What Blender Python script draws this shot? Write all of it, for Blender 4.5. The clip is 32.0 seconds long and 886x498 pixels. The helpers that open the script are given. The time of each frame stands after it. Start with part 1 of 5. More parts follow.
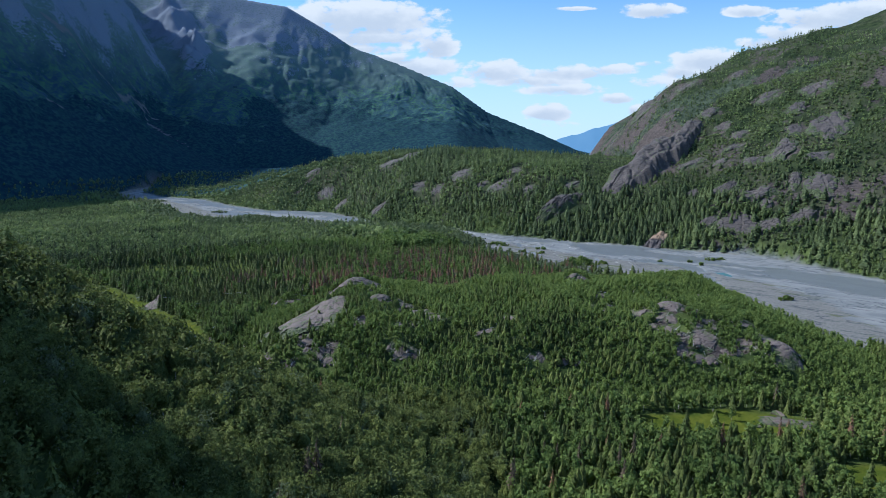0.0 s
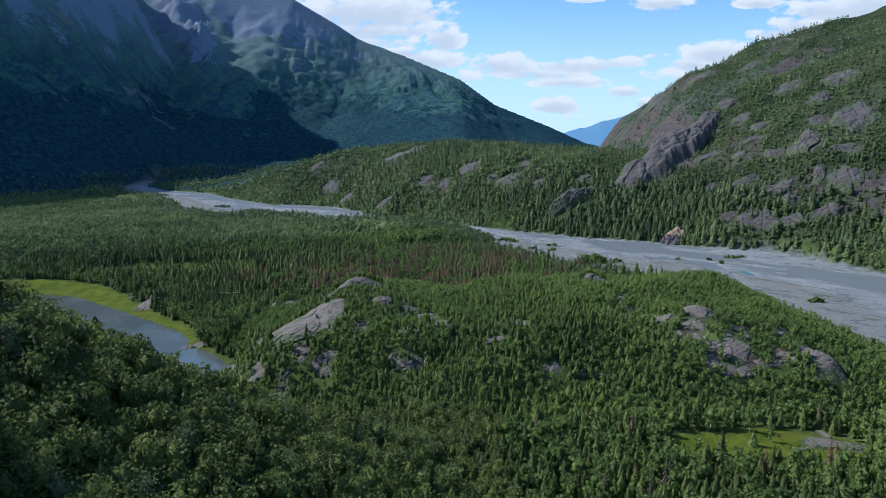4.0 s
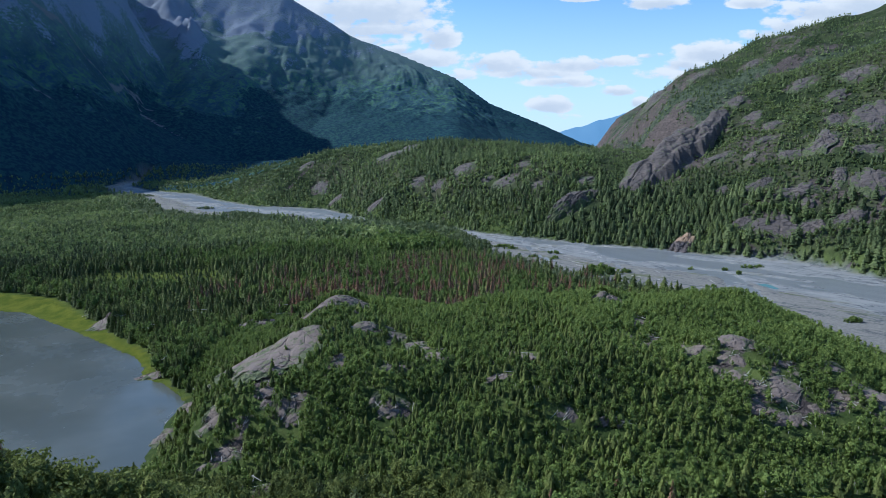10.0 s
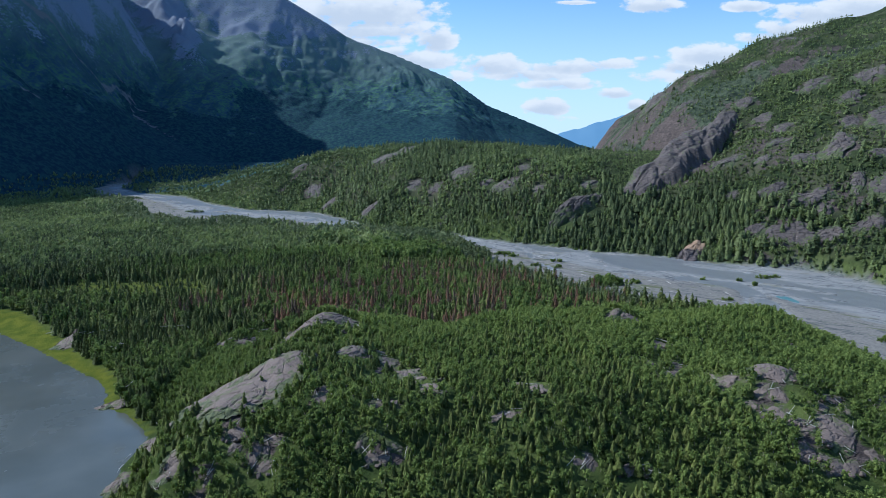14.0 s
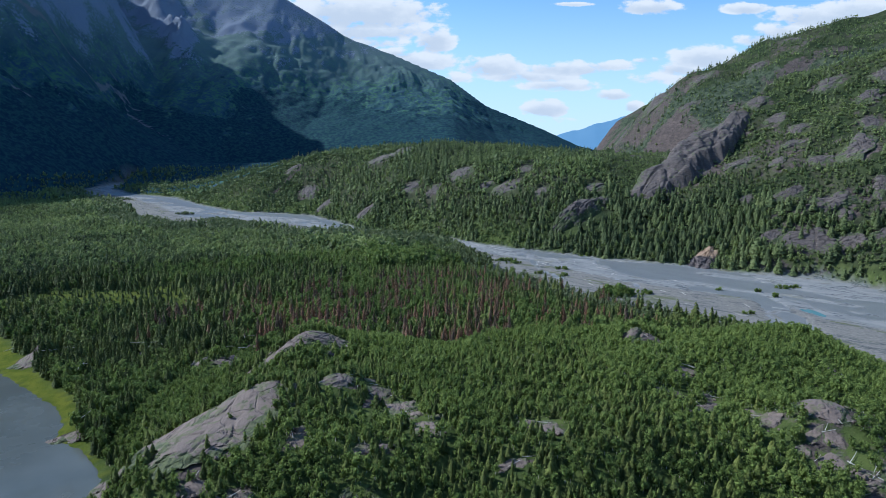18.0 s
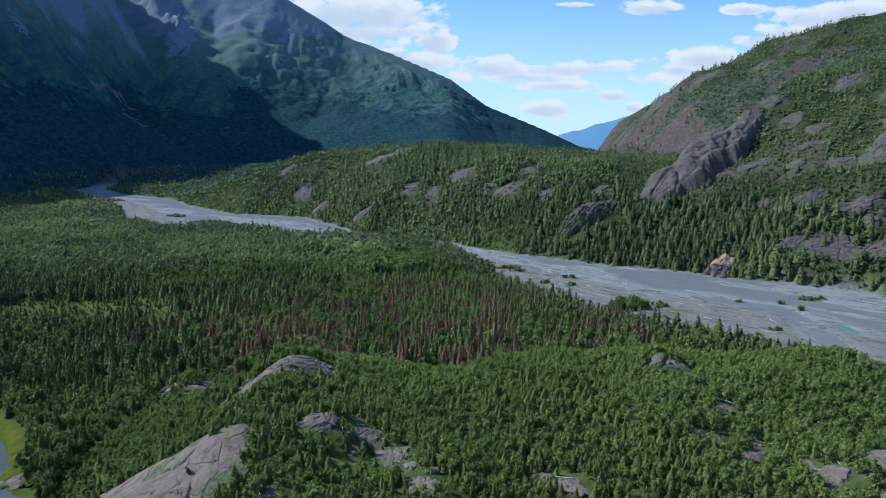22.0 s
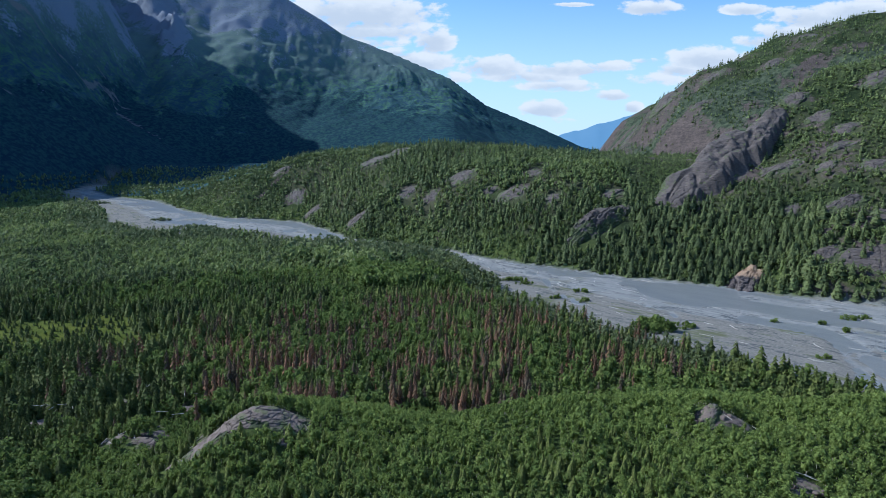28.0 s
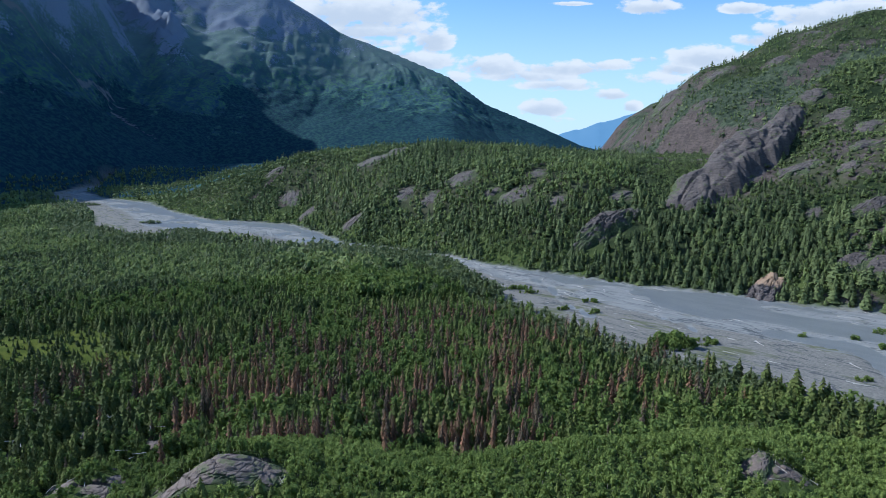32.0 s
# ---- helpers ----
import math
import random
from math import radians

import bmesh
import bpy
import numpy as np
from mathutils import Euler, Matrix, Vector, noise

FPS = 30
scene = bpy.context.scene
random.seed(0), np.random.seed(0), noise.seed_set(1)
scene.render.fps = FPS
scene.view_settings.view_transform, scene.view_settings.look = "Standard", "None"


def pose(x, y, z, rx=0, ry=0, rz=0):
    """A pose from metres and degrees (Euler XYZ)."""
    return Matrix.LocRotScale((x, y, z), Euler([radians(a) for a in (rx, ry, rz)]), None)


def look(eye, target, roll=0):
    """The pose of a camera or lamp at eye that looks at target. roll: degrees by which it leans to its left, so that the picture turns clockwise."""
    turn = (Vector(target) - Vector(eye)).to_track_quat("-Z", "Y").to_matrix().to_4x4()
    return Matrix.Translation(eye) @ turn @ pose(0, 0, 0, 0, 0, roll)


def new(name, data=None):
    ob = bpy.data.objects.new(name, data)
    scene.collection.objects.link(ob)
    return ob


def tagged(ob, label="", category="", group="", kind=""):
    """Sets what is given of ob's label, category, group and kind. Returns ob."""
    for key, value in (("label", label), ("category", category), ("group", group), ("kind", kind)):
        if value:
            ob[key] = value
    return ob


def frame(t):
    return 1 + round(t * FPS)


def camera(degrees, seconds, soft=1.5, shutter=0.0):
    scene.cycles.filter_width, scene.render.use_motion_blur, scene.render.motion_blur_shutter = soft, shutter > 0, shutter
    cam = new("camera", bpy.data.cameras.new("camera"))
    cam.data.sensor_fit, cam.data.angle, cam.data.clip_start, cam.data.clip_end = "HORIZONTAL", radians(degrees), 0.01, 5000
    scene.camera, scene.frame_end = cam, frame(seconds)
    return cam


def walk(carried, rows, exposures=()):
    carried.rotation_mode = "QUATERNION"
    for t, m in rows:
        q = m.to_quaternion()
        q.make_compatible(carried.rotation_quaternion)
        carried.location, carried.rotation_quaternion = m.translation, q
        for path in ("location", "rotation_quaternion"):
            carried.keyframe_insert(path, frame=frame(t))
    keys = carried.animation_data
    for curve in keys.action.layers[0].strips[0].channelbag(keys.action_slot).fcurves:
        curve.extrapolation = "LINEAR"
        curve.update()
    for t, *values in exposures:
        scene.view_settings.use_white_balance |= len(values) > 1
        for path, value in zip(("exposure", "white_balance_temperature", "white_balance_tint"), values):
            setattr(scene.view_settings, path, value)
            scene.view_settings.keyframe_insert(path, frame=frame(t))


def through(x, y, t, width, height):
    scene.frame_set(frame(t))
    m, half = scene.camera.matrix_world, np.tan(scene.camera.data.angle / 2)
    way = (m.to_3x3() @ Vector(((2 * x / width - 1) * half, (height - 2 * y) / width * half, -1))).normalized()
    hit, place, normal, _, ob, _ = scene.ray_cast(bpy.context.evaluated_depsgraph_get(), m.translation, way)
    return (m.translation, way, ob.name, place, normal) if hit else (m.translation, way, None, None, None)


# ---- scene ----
cam = camera(71.33, 32.0, soft=0.4)
# seconds, x, y, z, pitch, lean, yaw: a level flight up the valley
PATH = [
    (0, -0.00, -0.00, 108.04, -8.817, 0.295, 0.106),
    (1, -0.01, 5.34, 107.71, -8.928, 0.308, 0.427),
    (2, -0.17, 11.42, 107.38, -9.127, 0.323, 0.676),
    (3, -0.17, 18.26, 107.19, -9.297, 0.330, 0.798),
    (6, 0.07, 41.29, 107.68, -9.551, 0.338, 0.634),
    (7, 0.05, 49.42, 107.83, -9.568, 0.304, 0.525),
    (8, 0.11, 57.45, 108.00, -9.559, 0.263, 0.420),
    (9, 0.15, 65.66, 108.05, -9.543, 0.244, 0.310),
    (10, 0.20, 73.86, 108.25, -9.523, 0.213, 0.252),
    (11, 0.14, 82.04, 108.40, -9.515, 0.145, 0.139),
    (12, -0.02, 90.36, 108.44, -9.464, 0.113, 0.085),
    (13, -0.01, 98.47, 108.53, -9.405, 0.092, 0.017),
    (14, -0.50, 106.88, 108.55, -9.357, 0.060, -0.078),
    (17, -0.85, 131.72, 108.09, -9.305, -0.124, -0.225),
    (18, -0.71, 140.24, 108.13, -9.273, -0.143, -0.251),
    (19, -0.66, 148.69, 108.22, -9.261, -0.181, -0.273),
    (20, -0.60, 157.02, 108.36, -9.270, -0.234, -0.265),
    (21, -0.68, 165.37, 108.50, -9.253, -0.251, -0.268),
    (22, -0.71, 173.70, 108.67, -9.261, -0.251, -0.283),
    (23, -0.67, 181.86, 108.78, -9.263, -0.256, -0.288),
    (24, -0.69, 190.09, 109.02, -9.241, -0.259, -0.306),
    (25, -0.71, 198.23, 109.19, -9.238, -0.236, -0.309),
    (28, -0.46, 223.04, 109.46, -9.263, -0.259, -0.342),
    (29, -0.34, 231.33, 109.61, -9.261, -0.229, -0.337),
    (30, -0.34, 239.46, 109.75, -9.282, -0.192, -0.366),
    (31, -0.16, 247.48, 110.11, -9.302, -0.202, -0.382),
    (32, -0.27, 255.43, 110.00, -9.322, -0.166, -0.406),
]
walk(cam, [(t, pose(x, y, z, 90 + p, 0, w) @ pose(0, 0, 0, 0, 0, -r)) for t, x, y, z, p, r, w in PATH],
     [(0, 0.35, 5560, 8), (32, 0.35, 5560, 8)])

# ---- light: sun over the mountain wall to the west, blue sky with fair-weather cumulus ----
SUN_UP, SUN_WAY = radians(40), Vector((-0.96, 0.28, 0)).normalized()
sun = new("sun", bpy.data.lights.new("sun", "SUN"))
sun.data.energy, sun.data.angle, sun.data.color = 4.3, radians(0.6), (1.0, 0.95, 0.87)
sun.matrix_world = look((0, 0, 900), Vector((0, 0, 900)) - Vector((SUN_WAY.x * math.cos(SUN_UP), SUN_WAY.y * math.cos(SUN_UP), math.sin(SUN_UP))))

CLOUDS = [  # east/north slope of the view line, height slope, half width, half height, weight
    (-0.129, 0.209, 0.115, 0.024, 1.15), (-0.199, 0.205, 0.06, 0.014, 0.8), (-0.126, 0.181, 0.115, 0.015, 1), (-0.117, 0.163, 0.066, 0.009, 0.85), (-0.008, 0.166, 0.029, 0.017, 1.15), (-0.047, 0.134, 0.069, 0.016, 1.1), (-0.078, 0.146, 0.033, 0.009, 1),
    (0.014, 0.109, 0.044, 0.009, 0.7), (0.081, 0.128, 0.049, 0.015, 1), (0.138, 0.114, 0.083, 0.01, 0.9), (0.204, 0.124, 0.073, 0.011, 0.95), (0.266, 0.129, 0.044, 0.008, 0.8), (0.187, 0.099, 0.061, 0.009, 0.9), (0.274, 0.084, 0.029, 0.008, 1),
    (0.325, 0.137, 0.022, 0.005, 0.8), (0.423, 0.142, 0.057, 0.016, 1.15), (0.376, 0.125, 0.033, 0.01, 1), (0.346, 0.11, 0.066, 0.01, 0.6), (0.166, 0.063, 0.036, 0.013, 1.2), (0.175, 0.045, 0.034, 0.005, 0.6), (0.305, 0.066, 0.015, 0.009, 1.15),
    (0.323, 0.216, 0.045, 0.01, 1.1), (0.47, 0.215, 0.035, 0.008, 1.1), (0.551, 0.18, 0.06, 0.016, 1.1), (0.601, 0.204, 0.086, 0.015, 1.1), (0.656, 0.214, 0.065, 0.015, 1.1), (0.205, 0.22, 0.029, 0.003, 0.9), (0.504, 0.168, 0.044, 0.009, 0.9)]


class Nodes:
    """A small hand for node trees."""

    def __init__(self, tree):
        self.tree = tree

    def add(self, kind, **values):
        node = self.tree.nodes.new(kind)
        for key, value in values.items():
            if key in node.inputs:
                self.put(node.inputs[key], value)
            else:
                setattr(node, key, value)
        return node

    def put(self, socket, value):
        if hasattr(value, "is_output"):
            self.tree.links.new(value, socket)
        else:
            socket.default_value = value

    def math(self, op, a, b=0.0, c=0.0, clamp=False):
        node = self.tree.nodes.new("ShaderNodeMath")
        node.operation, node.use_clamp = op, clamp
        for socket, value in zip(node.inputs, (a, b, c)):
            self.put(socket, value)
        return node.outputs[0]

    def mix(self, f, a, b):
        node = self.tree.nodes.new("ShaderNodeMix")
        node.data_type = "RGBA"
        self.put(node.inputs[0], f)
        self.put(node.inputs[6], a)
        self.put(node.inputs[7], b)
        return node.outputs[2]

    def noise(self, at, scale, detail=5.0, rough=0.55, distortion=0.0):
        node = self.add("ShaderNodeTexNoise", Scale=scale, Detail=detail, Roughness=rough, Distortion=distortion)
        if at is not None:
            self.tree.links.new(at, node.inputs["Vector"])
        return node.outputs[0]

    def ramp(self, f, lo, hi, a=0.0, b=1.0):
        node = self.add("ShaderNodeMapRange", interpolation_type="SMOOTHSTEP")
        for key, value in zip(("Value", "From Min", "From Max", "To Min", "To Max"), (f, lo, hi, a, b)):
            self.put(node.inputs[key], value)
        return node.outputs[0]


def make_world():
    world = bpy.data.worlds.new("sky")
    world.use_nodes = True
    scene.world = world
    n = Nodes(world.node_tree)
    n.tree.nodes.clear()
    sky = n.add("ShaderNodeTexSky", sky_type="NISHITA", sun_disc=False, sun_elevation=SUN_UP,
                sun_rotation=math.atan2(SUN_WAY.x, SUN_WAY.y), air_density=1.0, dust_density=0.25, ozone_density=3.0, altitude=200)
    where = n.add("ShaderNodeTexCoord").outputs["Generated"]
    part = n.add("ShaderNodeSeparateXYZ")
    n.tree.links.new(where, part.inputs[0])
    x, y, z = part.outputs
    ahead = n.math("MAXIMUM", y, 0.02)
    u, v = n.math("DIVIDE", x, ahead), n.math("DIVIDE", z, ahead)
    flat = n.add("ShaderNodeCombineXYZ")
    n.put(flat.inputs[0], u)
    n.put(flat.inputs[1], n.math("MULTIPLY", v, 1.9))
    puff = n.noise(flat.outputs[0], 26, 9, 0.58)
    fine = n.noise(flat.outputs[0], 5, 3, 0.5)
    total = None
    low = None
    for cu, cv, wu, wv, weight in CLOUDS:
        du = n.math("DIVIDE", n.math("SUBTRACT", u, cu), wu)
        dv = n.math("DIVIDE", n.math("SUBTRACT", v, cv), wv)
        dd = n.math("ADD", n.math("MULTIPLY", du, du), n.math("MULTIPLY", dv, dv))
        body = n.math("MULTIPLY", n.math("SUBTRACT", 1.0, n.math("MULTIPLY", dd, 0.5), clamp=True), weight)
        under = n.math("MULTIPLY", body, n.math("SUBTRACT", 0.5, n.math("MULTIPLY", dv, 0.5), clamp=True))
        total = body if total is None else n.math("MAXIMUM", total, body)
        low = under if low is None else n.math("MAXIMUM", low, under)
    thick = n.math("ADD", total, n.math("MULTIPLY", n.math("SUBTRACT", puff, 0.55), 2.6))
    thick = n.math("ADD", thick, n.math("MULTIPLY", n.math("SUBTRACT", fine, 0.5), 0.6))
    cover = n.math("MULTIPLY", n.ramp(thick, 0.12, 0.6), n.ramp(total, 0.0, 0.3))
    # elsewhere a thin scatter of the same clouds
    around = n.math("MULTIPLY", n.ramp(n.noise(where, 3.2, 6, 0.6), 0.52, 0.66), n.ramp(z, 0.3, 0.45))
    cover = n.math("MAXIMUM", cover, n.math("MULTIPLY", around, 0.7))
    haze = n.math("MULTIPLY", n.ramp(v, 0.28, 0.0), 0.78)
    cool = n.add("ShaderNodeMix", data_type="RGBA", blend_type="MULTIPLY")
    cool.inputs[0].default_value = 1.0
    n.put(cool.inputs[6], sky.outputs[0])
    n.put(cool.inputs[7], (0.83, 1.0, 1.13, 1))
    blue = n.mix(haze, cool.outputs[2], (4.2, 5.15, 6.0, 1))
    shade = n.math("MULTIPLY", n.ramp(n.math("ADD", low, n.math("MULTIPLY", n.math("SUBTRACT", puff, 0.5), -0.9)), 0.1, 0.75), 0.62)
    cloud = n.mix(shade, (5.2, 5.3, 5.4, 1), (3.0, 3.5, 4.2, 1))
    back = n.add("ShaderNodeBackground", Strength=0.125)
    n.tree.links.new(n.mix(cover, blue, cloud), back.inputs[0])
    out = n.add("ShaderNodeOutputWorld")
    n.tree.links.new(back.outputs[0], out.inputs[0])


make_world()


# ---- materials ----
def material(name, build):
    mat = bpy.data.materials.new(name)
    mat.use_nodes = True
    n = Nodes(mat.node_tree)
    n.tree.nodes.clear()
    out = n.add("ShaderNodeOutputMaterial")
    shader = build(n)
    n.tree.links.new(shader, out.inputs[0])
    return mat


def surface(n, color, rough=0.8, bump=None, strength=0.5, distance=0.3, **more):
    node = n.add("ShaderNodeBsdfPrincipled")
    n.put(node.inputs["Base Color"], color)
    n.put(node.inputs["Roughness"], rough)
    for key, value in more.items():
        n.put(node.inputs[key.replace("_", " ")], value)
    if bump is not None:
        b = n.add("ShaderNodeBump", Strength=strength, Distance=distance)
        n.put(b.inputs["Height"], bump)
        n.tree.links.new(b.outputs[0], node.inputs["Normal"])
    return node.outputs[0]


def place(n):
    return n.add("ShaderNodeNewGeometry").outputs["Position"]


def mark(n, name):
    return n.add("ShaderNodeAttribute", attribute_name=name).outputs["Fac"]


def leaf(dark, light, rough=0.75, through=0.25):
    """Foliage: one hue per tree, a little spread between its sprays."""
    def build(n):
        tint = mark(n, "tint")
        spray = n.add("ShaderNodeNewGeometry").outputs["Random Per Island"]
        f = n.math("ADD", n.math("MULTIPLY", tint, 0.7), n.math("MULTIPLY", spray, 0.3))
        color = n.mix(f, (*dark, 1), (*light, 1))
        # fine noise darkens and roughens parts of each spray
        mottle = n.noise(place(n), 2.4, 3, 0.7)
        color = n.mix(n.ramp(mottle, 0.56, 0.36), color, n.mix(0.45, color, (0.01, 0.016, 0.006, 1)))
        body = surface(n, color, rough, mottle, 1.0, 0.5, Specular_IOR_Level=0.2)
        glow = n.add("ShaderNodeBsdfTranslucent")
        n.put(glow.inputs[0], color)
        both = n.add("ShaderNodeMixShader")
        both.inputs[0].default_value = through
        n.tree.links.new(body, both.inputs[1])
        n.tree.links.new(glow.outputs[0], both.inputs[2])
        return both.outputs[0]
    return build


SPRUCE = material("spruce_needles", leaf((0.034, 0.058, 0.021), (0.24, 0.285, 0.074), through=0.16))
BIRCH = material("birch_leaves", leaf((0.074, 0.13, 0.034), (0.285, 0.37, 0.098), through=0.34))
# darker birch copy: the hillside's shade is put into the leaf colour
SHADED_BIRCH = material("shaded_birch_leaves", leaf((0.055, 0.08, 0.026), (0.27, 0.315, 0.085), through=0.28))
# copies for far trees, with distance haze mixed into the leaf colours
DISTANT_SPRUCE = material("hazed_spruce_needles", leaf((0.034, 0.056, 0.026), (0.215, 0.265, 0.1), through=0.16))
DISTANT_BIRCH = material("hazed_birch_leaves", leaf((0.095, 0.145, 0.05), (0.31, 0.38, 0.135), through=0.32))
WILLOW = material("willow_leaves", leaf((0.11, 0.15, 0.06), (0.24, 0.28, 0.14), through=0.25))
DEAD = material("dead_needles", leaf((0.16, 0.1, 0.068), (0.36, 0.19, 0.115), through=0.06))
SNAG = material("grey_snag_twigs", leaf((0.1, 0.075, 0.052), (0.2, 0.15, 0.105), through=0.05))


def bark(n):
    f = n.noise(place(n), 3.0, 5)
    return surface(n, n.mix(f, (0.10, 0.075, 0.055, 1), (0.24, 0.2, 0.16, 1)), 0.9, f, 0.4, 0.05)


BARK = material("spruce_bark", bark)


def pale_bark(n):
    f = n.noise(place(n), 2.2, 5)
    return surface(n, n.mix(n.ramp(f, 0.5, 0.62), (0.5, 0.47, 0.42, 1), (0.12, 0.1, 0.09, 1)), 0.8)


PALE_BARK = material("birch_bark", pale_bark)


def rock_color(n, at, pale=1.0):
    a = n.noise(at, 0.06, 6, 0.6)
    b = n.noise(at, 0.5, 6, 0.65)
    stretch = n.add("ShaderNodeMapping")
    n.tree.links.new(at, stretch.inputs[0])
    stretch.inputs["Rotation"].default_value = (0.5, 0.35, 0.6)
    stretch.inputs["Scale"].default_value = (0.5, 0.12, 1.6)
    crack = n.noise(stretch.outputs[0], 0.5, 7, 0.6)
    color = n.mix(n.ramp(a, 0.35, 0.65), (0.105 * pale, 0.088 * pale, 0.084 * pale, 1), (0.17 * pale, 0.138 * pale, 0.127 * pale, 1))
    color = n.mix(n.math("MULTIPLY", n.ramp(b, 0.4, 0.75), 0.45), color, (0.25 * pale, 0.2 * pale, 0.165 * pale, 1))
    color = n.mix(n.math("MULTIPLY", n.ramp(crack, 0.52, 0.6), 0.75), color, (0.042, 0.036, 0.036, 1))
    # joints: the rock breaks in skewed blocks
    wobble = n.add("ShaderNodeMix", data_type="VECTOR")
    wobble.inputs[0].default_value = 0.68
    n.put(wobble.inputs[4], stretch.outputs[0])
    n.put(wobble.inputs[5], n.add("ShaderNodeTexNoise", Vector=stretch.outputs[0], Scale=0.4, Detail=4.0).outputs["Color"])
    joint = n.add("ShaderNodeTexVoronoi", feature="DISTANCE_TO_EDGE", Vector=wobble.outputs[1], Scale=0.55).outputs["Distance"]
    gap = n.math("MULTIPLY", n.ramp(joint, 0.05, 0.0), n.ramp(n.noise(at, 0.08, 3, 0.6), 0.38, 0.55))
    color = n.mix(n.math("MULTIPLY", gap, 0.4), color, (0.03, 0.028, 0.028, 1))
    patina = n.noise(stretch.outputs[0], 0.16, 6, 0.6)
    color = n.mix(n.math("MULTIPLY", n.ramp(patina, 0.45, 0.62), 0.55), color, (0.07, 0.058, 0.056, 1))
    speck = n.noise(at, 1.3, 7, 0.75)
    color = n.mix(n.math("MULTIPLY", n.ramp(speck, 0.5, 0.63), 0.5), color, (0.05, 0.042, 0.04, 1))
    lichen = n.noise(at, 0.16, 5, 0.7)
    color = n.mix(n.math("MULTIPLY", n.ramp(lichen, 0.58, 0.7), 0.5), color, (0.17, 0.16, 0.075, 1))
    return color, n.math("SUBTRACT", n.math("ADD", n.math("MULTIPLY", crack, -0.8), n.math("MULTIPLY", b, 0.8)), n.math("MULTIPLY", gap, 0.45))


def rock(n, pale=0.64, warm=0.0):
    at = place(n)
    color, height = rock_color(n, at, pale)
    color = n.mix(warm, color, n.mix(n.noise(at, 0.25, 5, 0.65), (0.115, 0.087, 0.074, 1), (0.245, 0.187, 0.155, 1)))
    # moss and low herbs on ledges that lie flat
    up = n.add("ShaderNodeSeparateXYZ")
    n.tree.links.new(n.add("ShaderNodeNewGeometry").outputs["Normal"], up.inputs[0])
    ledge = n.math("MULTIPLY", n.ramp(up.outputs[2], 0.80, 0.95), n.ramp(n.noise(at, 0.22, 5, 0.6), 0.50, 0.58))
    color = n.mix(n.math("MULTIPLY", ledge, 0.75), color, (0.085, 0.1, 0.035, 1))
    # heath creeping in from the edges and along the clefts
    creep = n.math("ADD", n.math("MULTIPLY", mark(n, "rim"), 0.34), n.noise(at, 0.16, 6, 0.65))
    herbs = n.mix(n.ramp(n.noise(at, 0.8, 4, 0.7), 0.35, 0.65), (0.03, 0.045, 0.016, 1), (0.09, 0.11, 0.04, 1))
    color = n.mix(n.ramp(creep, 0.66, 0.73), color, herbs)
    return surface(n, color, 0.85, height, 0.9, 0.8)


ROCK = material("weathered_bedrock", rock)
KNOLL_ROCK = material("pale_bedrock", lambda n: rock(n, 0.86, 0.55))


def ochre_rock(n):
    at = place(n)
    color, height = rock_color(n, at, 0.9)
    up = n.add("ShaderNodeSeparateXYZ")
    n.tree.links.new(at, up.inputs[0])
    top = n.ramp(n.math("ADD", up.outputs[2], n.math("MULTIPLY", n.noise(at, 0.3), 6)), 11.5, 13.5)
    return surface(n, n.mix(top, color, (0.27, 0.185, 0.12, 1)), 0.9, height, 0.8, 0.6)


OCHRE_ROCK = material("ochre_topped_rock", ochre_rock)


